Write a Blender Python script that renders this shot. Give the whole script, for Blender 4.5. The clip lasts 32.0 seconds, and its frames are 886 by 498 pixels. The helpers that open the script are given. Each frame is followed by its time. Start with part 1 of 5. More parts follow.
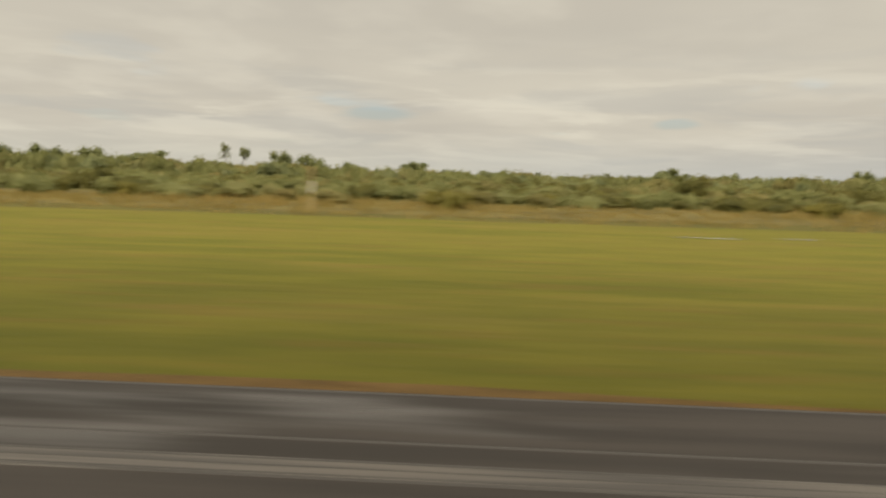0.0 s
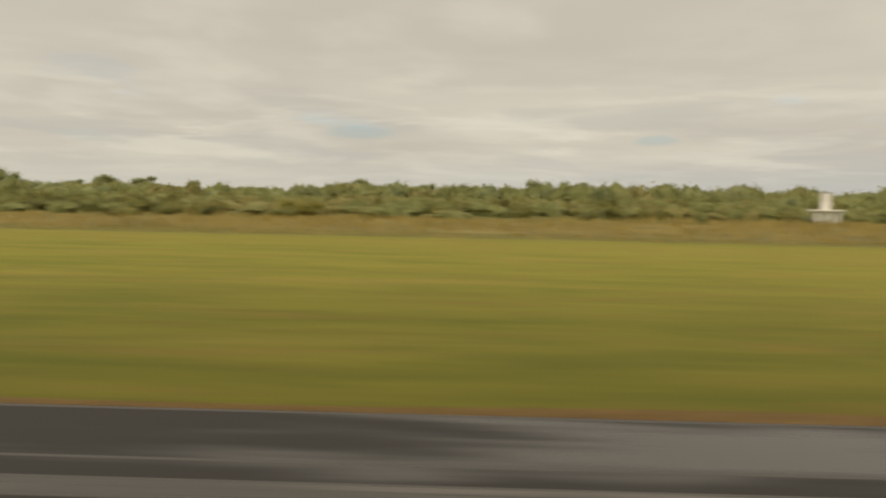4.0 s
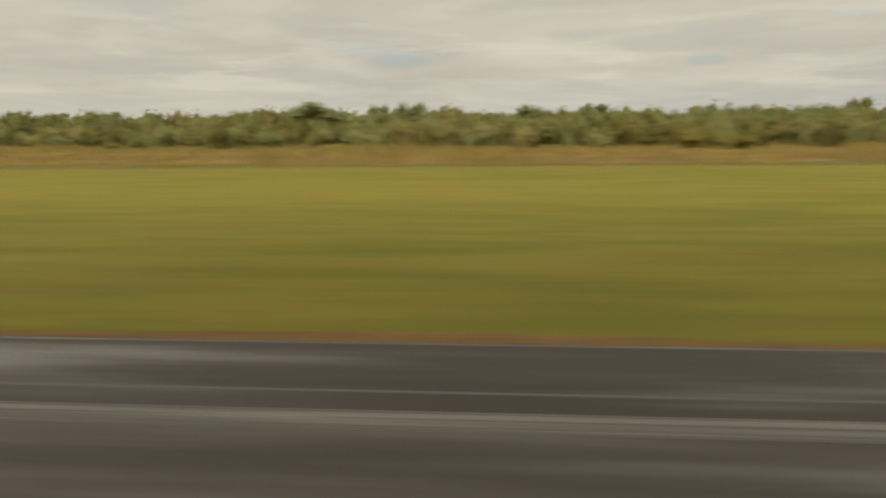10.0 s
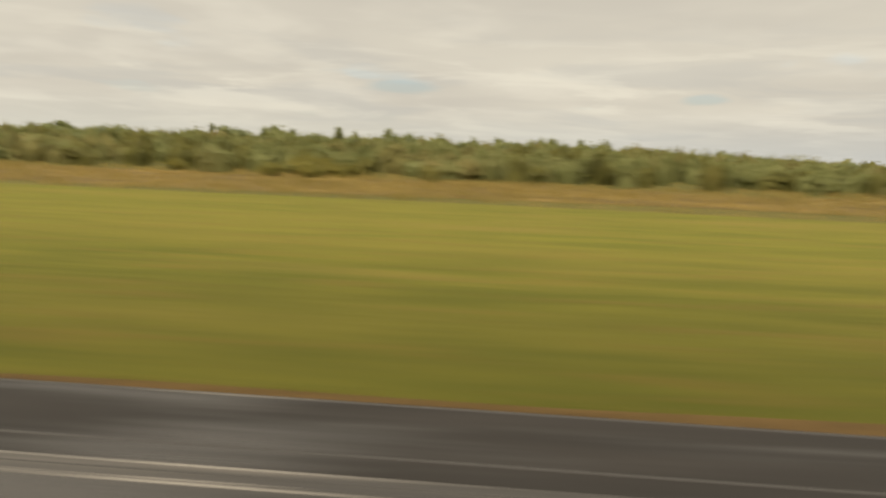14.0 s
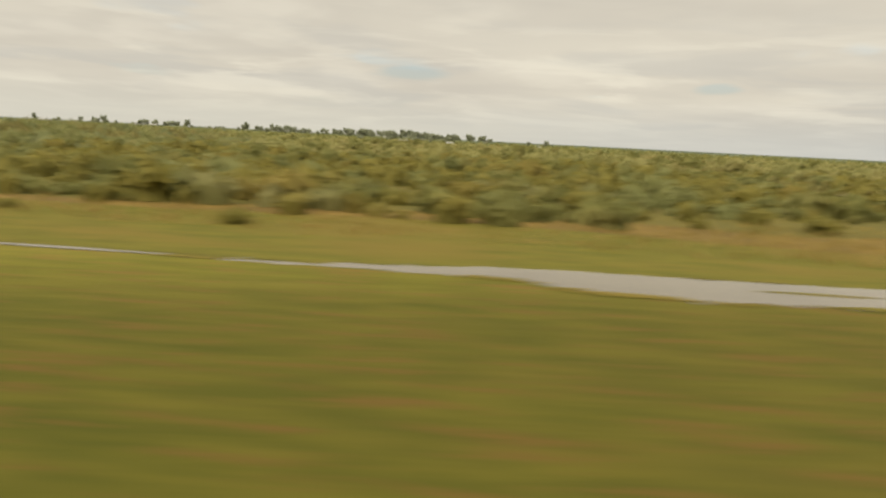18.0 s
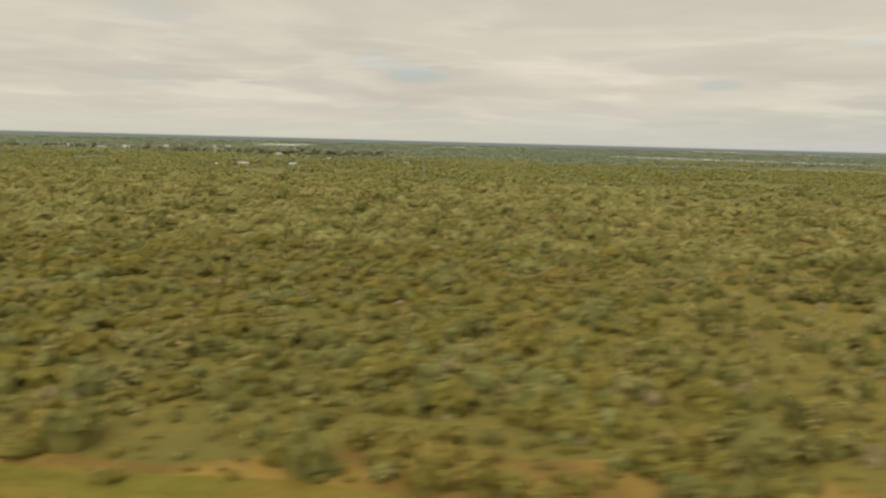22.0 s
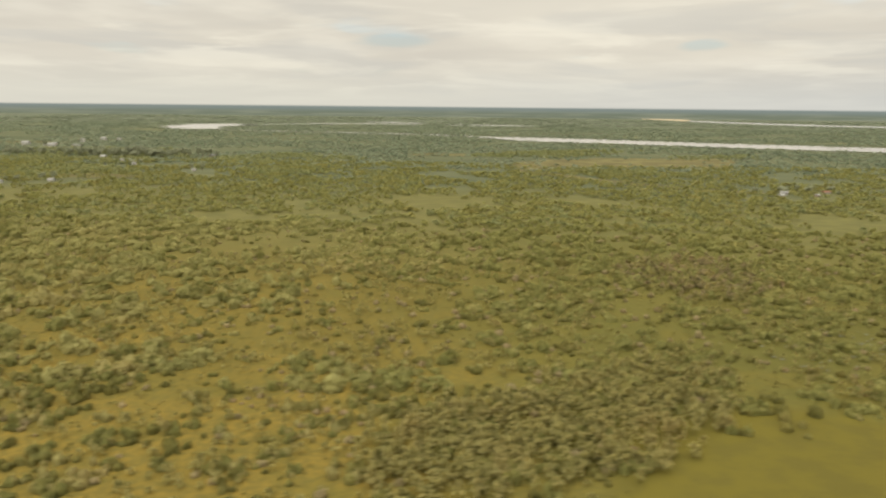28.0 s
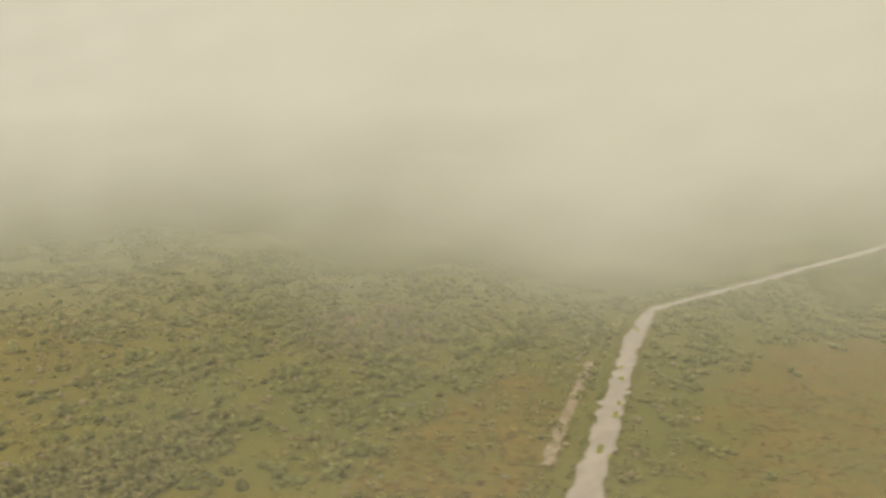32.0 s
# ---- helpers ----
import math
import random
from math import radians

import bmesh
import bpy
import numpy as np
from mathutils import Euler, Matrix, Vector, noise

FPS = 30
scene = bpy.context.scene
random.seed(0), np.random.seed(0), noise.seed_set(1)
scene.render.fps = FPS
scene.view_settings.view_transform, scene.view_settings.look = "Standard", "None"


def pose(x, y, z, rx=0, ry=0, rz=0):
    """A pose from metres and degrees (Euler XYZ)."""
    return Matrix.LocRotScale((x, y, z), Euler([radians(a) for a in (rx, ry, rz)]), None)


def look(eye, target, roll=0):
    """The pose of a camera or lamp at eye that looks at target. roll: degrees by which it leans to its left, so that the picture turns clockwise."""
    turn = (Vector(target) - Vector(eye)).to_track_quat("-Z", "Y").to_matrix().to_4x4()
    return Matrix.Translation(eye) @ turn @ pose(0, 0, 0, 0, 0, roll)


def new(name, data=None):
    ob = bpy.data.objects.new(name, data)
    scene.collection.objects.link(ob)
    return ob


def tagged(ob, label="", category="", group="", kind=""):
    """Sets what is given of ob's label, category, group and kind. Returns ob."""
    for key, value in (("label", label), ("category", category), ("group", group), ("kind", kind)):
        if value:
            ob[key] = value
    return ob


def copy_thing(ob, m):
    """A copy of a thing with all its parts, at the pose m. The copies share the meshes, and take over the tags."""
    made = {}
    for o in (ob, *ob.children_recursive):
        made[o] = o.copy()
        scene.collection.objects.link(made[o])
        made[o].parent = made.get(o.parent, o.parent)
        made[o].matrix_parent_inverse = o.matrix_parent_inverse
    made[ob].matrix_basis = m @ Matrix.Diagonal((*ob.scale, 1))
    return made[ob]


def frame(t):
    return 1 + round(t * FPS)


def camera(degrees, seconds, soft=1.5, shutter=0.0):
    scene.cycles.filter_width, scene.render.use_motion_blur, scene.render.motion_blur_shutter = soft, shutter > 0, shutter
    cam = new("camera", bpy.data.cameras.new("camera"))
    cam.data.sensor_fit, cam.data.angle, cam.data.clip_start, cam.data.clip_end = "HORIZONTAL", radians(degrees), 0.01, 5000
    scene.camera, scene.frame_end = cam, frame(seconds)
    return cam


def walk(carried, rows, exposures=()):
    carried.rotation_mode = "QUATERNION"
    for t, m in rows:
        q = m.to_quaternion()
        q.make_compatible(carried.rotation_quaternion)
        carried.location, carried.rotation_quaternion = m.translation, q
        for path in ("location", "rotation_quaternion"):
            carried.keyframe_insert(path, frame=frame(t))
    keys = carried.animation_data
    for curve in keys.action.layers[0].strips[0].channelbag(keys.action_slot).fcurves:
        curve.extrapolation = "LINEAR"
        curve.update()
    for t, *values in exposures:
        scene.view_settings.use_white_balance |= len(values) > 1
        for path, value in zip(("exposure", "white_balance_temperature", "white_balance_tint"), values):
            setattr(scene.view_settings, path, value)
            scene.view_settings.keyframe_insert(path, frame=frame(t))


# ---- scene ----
# camera and its flight: take-off run along +x, looking out to +y
cam = camera(64.0, 32.0, soft=2.1, shutter=0.95)
PATH = [
    (0.0, pose(-13.76, 0.079, 1.945, 84.330, -1.645, 2.761)),
    (0.5, pose(-4.22, -0.014, 1.949, 84.771, -2.166, 2.095)),
    (1.0, pose(5.73, 0.010, 1.948, 83.998, -2.206, 2.049)),
    (1.5, pose(16.11, 0.033, 1.949, 85.101, -1.652, 2.164)),
    (2.0, pose(26.78, 0.066, 1.950, 84.764, -1.515, 1.965)),
    (2.5, pose(37.81, -0.023, 1.949, 85.094, -1.621, 1.900)),
    (3.0, pose(49.04, 0.084, 1.958, 85.133, -1.067, 2.378)),
    (3.5, pose(60.79, 0.106, 1.950, 85.854, -0.828, 1.630)),
    (6.0, pose(123.79, 0.001, 1.945, 85.146, -1.600, 1.229)),
    (7.0, pose(151.05, -0.055, 1.951, 85.568, -1.401, 1.158)),
    (8.0, pose(179.41, -0.131, 1.948, 88.468, -1.645, 1.610)),
    (9.0, pose(209.01, -0.202, 1.951, 87.377, -1.533, 3.707)),
    (10.0, pose(239.51, 0.137, 1.946, 80.138, 0.558, 4.786)),
    (11.0, pose(271.22, -0.044, 1.949, 83.963, -0.656, 4.263)),
    (12.0, pose(304.05, 0.083, 1.949, 83.022, 0.029, 4.016)),
    (13.0, pose(338.06, 0.147, 1.951, 83.543, -0.312, 3.408)),
    (14.0, pose(373.30, -0.200, 2.419, 82.215, -2.221, 4.666)),
    (14.4, pose(387.61, -0.081, 2.611, 81.786, -3.563, 4.219)),
    (16.5, pose(464.22, 1.698, 3.675, 80.811, -1.639, 5.909)),
    (17.0, pose(482.56, 2.053, 4.214, 79.833, -1.200, 5.831)),
    (17.5, pose(500.90, 2.404, 4.924, 79.772, -1.804, 6.146)),
    (18.0, pose(519.24, 2.757, 5.905, 81.148, -2.866, 5.446)),
    (18.5, pose(537.61, 3.112, 7.204, 80.892, -3.674, 5.779)),
    (19.0, pose(556.01, 3.464, 8.847, 81.042, -5.004, 4.635)),
    (19.5, pose(574.28, 3.786, 10.902, 81.207, -2.660, 4.557)),
    (20.0, pose(592.58, 3.967, 13.288, 80.096, -2.677, 5.204)),
    (20.5, pose(610.91, 3.901, 16.031, 81.105, -3.853, 5.067)),
    (21.0, pose(629.32, 3.564, 19.064, 83.166, -3.126, 5.510)),
    (21.5, pose(647.84, 3.297, 22.367, 82.378, -2.430, 5.792)),
    (22.0, pose(666.44, 2.916, 25.980, 81.347, -1.477, 5.749)),
    (22.5, pose(684.88, 2.407, 29.692, 82.469, -2.099, 5.318)),
    (23.0, pose(703.21, 1.628, 33.491, 80.572, -2.687, 5.116)),
    (23.5, pose(721.47, 0.626, 37.369, 81.098, -2.595, 5.545)),
    (24.0, pose(739.69, -0.536, 41.328, 80.933, -1.205, 5.855)),
    (24.5, pose(758.15, -1.740, 45.316, 78.624, -1.589, 6.303)),
    (25.0, pose(776.73, -2.952, 49.299, 77.523, -1.849, 5.938)),
    (25.5, pose(795.36, -4.085, 53.262, 76.702, -1.864, 5.484)),
    (26.0, pose(813.80, -5.057, 57.175, 78.326, -1.848, 6.094)),
    (26.5, pose(832.15, -5.889, 60.977, 79.087, -1.743, 5.676)),
    (28.5, pose(904.40, -3.402, 76.970, 78.335, -0.313, 4.071)),
    (29.0, pose(922.72, -3.899, 80.234, 78.129, -0.364, 3.748)),
    (29.5, pose(940.96, -4.607, 83.460, 78.175, 0.166, 3.642)),
    (30.0, pose(959.06, -5.517, 86.661, 78.405, 0.419, 3.607)),
    (30.5, pose(977.10, -6.555, 89.888, 79.276, 1.023, 3.612)),
    (31.0, pose(995.24, -7.677, 93.128, 79.545, 1.151, 3.704)),
    (31.5, pose(1013.49, -8.852, 96.422, 79.536, 0.906, 3.527)),
    (32.0, pose(1031.77, -10.061, 99.732, 79.256, 0.667, 3.451)),
]
walk(cam, PATH, exposures=[(t, e, 7050 if t < 24 else 6880 if t < 32 else 6780, 8.5) for t, e in ((0, 0.12), (8, 0.1), (10, 0.05), (11, 0.34), (12, 0.33), (13, 0.29), (14, 0.28), (17, 0.31), (18, 0.3), (19, 0.3), (20, 0.22), (22, 0.2), (22.7, 0.42), (24, 0.48), (26, 0.66), (28.5, 0.38), (30, 0.42), (31, 0.42), (32, 0.21))])

# ---------------------------------------------------------------- world, sun
SUN_EL, SUN_AZ = radians(48), radians(205)


def sky_world():
    w = bpy.data.worlds.new("overcast_sky")
    scene.world = w
    w.use_nodes = True
    nt = w.node_tree
    nt.nodes.clear()
    N, K = nt.nodes.new, nt.links.new

    def math_node(op, a, b=None, c=None):
        n = N("ShaderNodeMath")
        n.operation = op
        for i, v in enumerate((a, b, c)):
            if v is None:
                continue
            if isinstance(v, (int, float)):
                n.inputs[i].default_value = v
            else:
                K(v, n.inputs[i])
        return n.outputs[0]

    def mix(fac, a, b):
        n = N("ShaderNodeMix")
        n.data_type = "RGBA"
        for sock, v in ((n.inputs["Factor"], fac), (n.inputs[6], a), (n.inputs[7], b)):
            if isinstance(v, (int, float, tuple)):
                sock.default_value = (*v, 1) if isinstance(v, tuple) else v
            else:
                K(v, sock)
        return n.outputs[2]

    def ramp(v, a, b):
        n = N("ShaderNodeMapRange")
        n.interpolation_type = "SMOOTHSTEP"
        K(v, n.inputs[0])
        n.inputs[1].default_value, n.inputs[2].default_value = a, b
        return n.outputs[0]

    tc = N("ShaderNodeTexCoord")
    sep = N("ShaderNodeSeparateXYZ")
    K(tc.outputs["Generated"], sep.inputs[0])
    x, y, z = sep.outputs
    # cloud sheet seen in perspective
    den = math_node("ADD", math_node("MAXIMUM", z, 0.0), 0.075)
    com = N("ShaderNodeCombineXYZ")
    K(math_node("DIVIDE", x, den), com.inputs[0])
    K(math_node("DIVIDE", y, den), com.inputs[1])

    def noise(scale, detail, rough, shift, squash=1.0):
        m = N("ShaderNodeMapping")
        K(com.outputs[0], m.inputs[0])
        m.inputs["Location"].default_value = shift
        m.inputs["Scale"].default_value = (1.0, squash, 1.0)
        n = N("ShaderNodeTexNoise")
        K(m.outputs[0], n.inputs["Vector"])
        n.inputs["Scale"].default_value, n.inputs["Detail"].default_value = scale, detail
        n.inputs["Roughness"].default_value, n.inputs["Distortion"].default_value = rough, 0.12
        return n.outputs["Fac"]

    big = noise(0.34, 3.0, 0.5, (3.1, 1.7, 0.0))
    fine = noise(0.95, 4.0, 0.52, (7.4, 2.2, 0.0), 0.8)
    rolls = noise(0.62, 3.0, 0.5, (2.2, 9.3, 0.0), 1.3)
    gaps = noise(0.80, 3.0, 0.5, (1.4, 5.6, 0.0), 0.75)
    cloud = mix(ramp(big, 0.34, 0.66), (0.585, 0.558, 0.505), (0.670, 0.640, 0.570))
    cloud = mix(math_node("MULTIPLY", ramp(rolls, 0.44, 0.70), 0.34), cloud, (0.535, 0.515, 0.475))
    cloud = mix(math_node("MULTIPLY", ramp(fine, 0.46, 0.72), 0.42), cloud, (0.790, 0.758, 0.675))
    sky = N("ShaderNodeTexSky")
    sky.sky_type = "NISHITA"
    sky.sun_disc = False
    sky.sun_elevation, sky.sun_rotation = SUN_EL, SUN_AZ
    sky.altitude, sky.air_density, sky.dust_density = 60, 1.0, 2.5
    dim = N("ShaderNodeVectorMath")
    dim.operation = "SCALE"
    K(sky.outputs[0], dim.inputs[0])
    dim.inputs["Scale"].default_value = 0.17
    low = math_node("MULTIPLY", math_node("SUBTRACT", 1.0, ramp(z, 0.10, 0.20)), ramp(z, 0.02, 0.06))
    hole = math_node("MULTIPLY", math_node("MULTIPLY", ramp(gaps, 0.61, 0.70), low), 0.27)
    # long rows of low cumulus near the horizon, with pale tops and grey bases
    flat = N("ShaderNodeCombineXYZ")
    K(math_node("MULTIPLY", x, 4.4), flat.inputs[0])
    K(math_node("MULTIPLY", z, 32.0), flat.inputs[1])

    def rows(scale, shift):
        m = N("ShaderNodeMapping")
        K(flat.outputs[0], m.inputs[0])
        m.inputs["Location"].default_value = shift
        n = N("ShaderNodeTexNoise")
        K(m.outputs[0], n.inputs["Vector"])
        n.inputs["Scale"].default_value, n.inputs["Detail"].default_value = scale, 4.0
        n.inputs["Roughness"].default_value, n.inputs["Distortion"].default_value = 0.55, 0.5
        return n.outputs["Fac"]

    belt = math_node("MULTIPLY", math_node("SUBTRACT", 1.0, ramp(z, 0.07, 0.22)), ramp(z, 0.0, 0.02))
    tops, bases = rows(1.0, (3.0, 1.3, 0.0)), rows(0.8, (8.0, 4.7, 0.0))
    cloud = mix(math_node("MULTIPLY", math_node("MULTIPLY", ramp(bases, 0.47, 0.64), belt), 0.48), cloud, (0.500, 0.500, 0.485))
    cloud = mix(math_node("MULTIPLY", math_node("MULTIPLY", ramp(tops, 0.50, 0.66), belt), 0.56), cloud, (0.800, 0.770, 0.680))

    # two small gaps of blue between the rows
    def gap(cx, cz, rx, rz):
        ragged = math_node("MULTIPLY", math_node("SUBTRACT", tops, 0.5), 3.4)
        dx = math_node("DIVIDE", math_node("SUBTRACT", x, cx), rx)
        dz = math_node("DIVIDE", math_node("SUBTRACT", z, cz), rz)
        d = math_node("SQRT", math_node("ADD", math_node("MULTIPLY", dx, dx), math_node("MULTIPLY", dz, dz)))
        return math_node("SUBTRACT", 1.0, ramp(math_node("ADD", d, ragged), 0.35, 1.1))

    blue = math_node("MULTIPLY", math_node("MAXIMUM", gap(-0.143, 0.088, 0.050, 0.0085), gap(0.262, 0.081, 0.030, 0.007)), 0.5)
    deep = N("ShaderNodeVectorMath")
    deep.operation = "SCALE"
    K(sky.outputs[0], deep.inputs[0])
    deep.inputs["Scale"].default_value = 0.122
    col = mix(blue, mix(hole, cloud, dim.outputs[0]), deep.outputs[0])
    # pale blue-grey band close over the horizon, bluer to the east
    band = math_node("SUBTRACT", 1.0, ramp(z, 0.0, 0.075))
    east = ramp(x, -0.35, 0.55)
    bandcol = mix(east, (0.61, 0.61, 0.56), (0.52, 0.545, 0.555))
    col = mix(math_node("MULTIPLY", band, 0.72), col, bandcol)
    # an overcast dome is brighter overhead
    up = N("ShaderNodeVectorMath")
    up.operation = "SCALE"
    K(col, up.inputs[0])
    K(math_node("ADD", 0.86, math_node("MULTIPLY", ramp(z, 0.28, 1.0), 1.5)), up.inputs["Scale"])
    # beyond the edge of the ground sheet: far dark plain below the horizon
    far = N("ShaderNodeMapping")
    K(tc.outputs["Generated"], far.inputs[0])
    far.inputs["Scale"].default_value = (14.0, 14.0, 420.0)
    streak = N("ShaderNodeTexNoise")
    K(far.outputs[0], streak.inputs["Vector"])
    streak.inputs["Scale"].default_value, streak.inputs["Detail"].default_value = 1.0, 3.0
    plain_low = mix(ramp(streak.outputs["Fac"], 0.42, 0.66), (0.135, 0.158, 0.120), (0.190, 0.208, 0.158))
    # backdrop colour carries the haze, bluer close under the horizon
    land = mix(ramp(z, -0.010, -0.0015), plain_low, (0.165, 0.200, 0.195))
    col = mix(ramp(z, -0.0022, 0.0008), land, up.outputs[0])
    bg = N("ShaderNodeBackground")
    K(col, bg.inputs[0])
    out = N("ShaderNodeOutputWorld")
    K(bg.outputs[0], out.inputs[0])


sky_world()
sun_data = bpy.data.lights.new("sun", "SUN")
sun_data.energy, sun_data.angle, sun_data.color = 1.5, radians(45), (1.0, 0.93, 0.80)
sun = new("sun", sun_data)
sun.matrix_world = look((0, 0, 300), (-math.sin(SUN_AZ) * math.cos(SUN_EL) * 100,
                                     -math.cos(SUN_AZ) * math.cos(SUN_EL) * 100, 300 - math.sin(SUN_EL) * 100))


# ---------------------------------------------------------------- materials
class Mat:
    """A principled material with short helpers for its nodes."""

    def __init__(self, name, rough=0.9, metal=0.0, spec=0.3):
        self.m = bpy.data.materials.new(name)
        self.m.use_nodes = True
        self.nt = self.m.node_tree
        self.b = self.nt.nodes["Principled BSDF"]
        self.b.inputs["Roughness"].default_value = rough
        self.b.inputs["Metallic"].default_value = metal
        self.b.inputs["Specular IOR Level"].default_value = spec
        self.pos = self.nt.nodes.new("ShaderNodeTexCoord").outputs["Object"]

    def node(self, kind):
        return self.nt.nodes.new(kind)

    def put(self, sock, v):
        if isinstance(v, tuple):
            sock.default_value = (*v, 1) if len(v) == 3 and len(sock.default_value) == 4 else v
        elif isinstance(v, (int, float)):
            sock.default_value = v
        else:
            self.nt.links.new(v, sock)

    def noise(self, scale, detail=3.0, rough=0.55, stretch=(1, 1, 1), shift=(0, 0, 0)):
        mp = self.node("ShaderNodeMapping")
        self.put(mp.inputs[0], self.pos)
        mp.inputs["Scale"].default_value, mp.inputs["Location"].default_value = stretch, shift
        n = self.node("ShaderNodeTexNoise")
        self.put(n.inputs["Vector"], mp.outputs[0])
        n.inputs["Scale"].default_value, n.inputs["Detail"].default_value, n.inputs["Roughness"].default_value = scale, detail, rough
        return n.outputs["Fac"]

    def ramp(self, v, a, b, lo=0.0, hi=1.0):
        n = self.node("ShaderNodeMapRange")
        n.interpolation_type = "SMOOTHSTEP"
        self.put(n.inputs[0], v)
        for i, q in enumerate((a, b, lo, hi)):
            n.inputs[1 + i].default_value = q
        return n.outputs[0]

    def mix(self, fac, a, b):
        n = self.node("ShaderNodeMix")
        n.data_type = "RGBA"
        self.put(n.inputs["Factor"], fac), self.put(n.inputs[6], a), self.put(n.inputs[7], b)
        return n.outputs[2]

    def calc(self, op, a, b=0.0):
        n = self.node("ShaderNodeMath")
        n.operation = op
        self.put(n.inputs[0], a), self.put(n.inputs[1], b)
        return n.outputs[0]

    def axis(self, i):
        s = self.node("ShaderNodeSeparateXYZ")
        self.put(s.inputs[0], self.pos)
        return s.outputs[i]

    def island(self):
        return self.node("ShaderNodeNewGeometry").outputs["Random Per Island"]

    def colour(self, v):
        self.put(self.b.inputs["Base Color"], v)
        return self

    def bump(self, h, strength=0.4, dist=0.05):
        n = self.node("ShaderNodeBump")
        n.inputs["Strength"].default_value, n.inputs["Distance"].default_value = strength, dist
        self.put(n.inputs["Height"], h)
        self.put(self.b.inputs["Normal"], n.outputs[0])
        return self


def plain(name, col, rough=0.6, metal=0.0, grain=8.0, amount=0.25, spec=0.22):
    m = Mat(name, rough, metal, spec)
    dark = tuple(c * (1 - amount) for c in col)
    m.colour(m.mix(m.ramp(m.noise(grain, 4), 0.35, 0.7), dark, col))
    return m.m


def mat_ground():
    m = Mat("scrubland_ground", 0.95, spec=0.12)
    a, b, c = m.noise(0.011, 4, 0.55), m.noise(0.05, 4, 0.6, shift=(9, 4, 0)), m.noise(0.55, 4, 0.65)
    dull = m.mix(m.ramp(b, 0.42, 0.64), (0.114, 0.101, 0.026), (0.146, 0.119, 0.029))
    tan = m.mix(m.ramp(a, 0.40, 0.62), (0.152, 0.118, 0.026), (0.194, 0.140, 0.030))
    tan = m.mix(m.calc("MULTIPLY", m.ramp(b, 0.48, 0.66), 0.7), tan, (0.128, 0.110, 0.025))
    moss = m.mix(m.ramp(a, 0.42, 0.60), (0.106, 0.102, 0.025), (0.128, 0.116, 0.028))
    moss = m.mix(m.calc("MULTIPLY", m.ramp(b, 0.50, 0.66), 0.6), moss, (0.148, 0.122, 0.026))
    east = m.calc("ADD", m.axis(0), m.calc("MULTIPLY", b, 130.0))
    near = m.ramp(m.calc("ADD", m.axis(1), m.calc("MULTIPLY", a, 120.0)), 280.0, 460.0, 1.0, 0.12)
    grass = m.mix(m.calc("MULTIPLY", m.ramp(east, 690.0, 800.0), near), dull, tan)
    grass = m.mix(m.ramp(east, 900.0, 990.0), grass, moss)
    grass = m.mix(m.calc("MULTIPLY", m.ramp(c, 0.42, 0.60), 0.65), grass, (0.096, 0.088, 0.025))
    grass = m.mix(m.calc("MULTIPLY", m.ramp(m.noise(0.19, 4, 0.6, shift=(2, 6, 0)), 0.48, 0.66), 0.45), grass, (0.110, 0.100, 0.028))
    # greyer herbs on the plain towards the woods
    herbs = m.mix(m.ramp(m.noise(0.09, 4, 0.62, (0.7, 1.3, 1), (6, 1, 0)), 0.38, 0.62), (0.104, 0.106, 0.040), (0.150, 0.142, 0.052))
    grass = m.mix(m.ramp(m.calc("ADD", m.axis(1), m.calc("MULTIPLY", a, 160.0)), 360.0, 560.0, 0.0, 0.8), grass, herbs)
    # open meadow and rust-coloured marsh on both sides of the canal
    x, yy, warp = m.axis(0), m.axis(1), m.noise(0.045, 3, 0.6, shift=(1, 8, 0))

    def cover(cx, cy, rx, ry, skew=0.0):
        dx = m.calc("SUBTRACT", m.calc("SUBTRACT", x, cx), m.calc("MULTIPLY", m.calc("SUBTRACT", yy, cy), skew))
        dx, dy = m.calc("DIVIDE", dx, rx), m.calc("DIVIDE", m.calc("SUBTRACT", yy, cy), ry)
        d = m.calc("SQRT", m.calc("ADD", m.calc("MULTIPLY", dx, dx), m.calc("MULTIPLY", dy, dy)))
        return m.ramp(m.calc("ADD", d, m.calc("MULTIPLY", m.calc("SUBTRACT", warp, 0.5), 1.3)), 0.72, 1.05, 1.0, 0.0)

    grass = m.mix(cover(955.0, 132.0, 48.0, 44.0, 0.25), grass, m.mix(m.ramp(m.noise(0.11, 4, 0.6, shift=(3, 3, 0)), 0.40, 0.62), (0.124, 0.106, 0.020), (0.106, 0.092, 0.020)))
    rust = m.mix(m.ramp(b, 0.42, 0.62), (0.158, 0.106, 0.026), (0.120, 0.098, 0.023))
    rust = m.mix(m.calc("MULTIPLY", m.ramp(c, 0.42, 0.62), 0.6), rust, (0.092, 0.082, 0.024))
    rust = m.mix(m.calc("MULTIPLY", m.ramp(m.noise(0.14, 4, 0.6, shift=(7, 1, 0)), 0.44, 0.62), 0.7), rust, (0.108, 0.104, 0.026))
    grass = m.mix(cover(1022.0, 175.0, 30.0, 82.0, 0.33), grass, rust)
    grass = m.mix(cover(1165.0, 225.0, 62.0, 90.0, 0.40), grass, rust)
    # towards the river the plain is woodland
    y = m.axis(1)
    wood = m.ramp(m.calc("ADD", y, m.calc("MULTIPLY", m.noise(0.0045, 4, 0.6), 420.0)), 720.0, 930.0)
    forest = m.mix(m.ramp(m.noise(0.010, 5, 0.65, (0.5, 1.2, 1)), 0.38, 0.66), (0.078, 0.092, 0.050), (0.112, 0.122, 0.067))
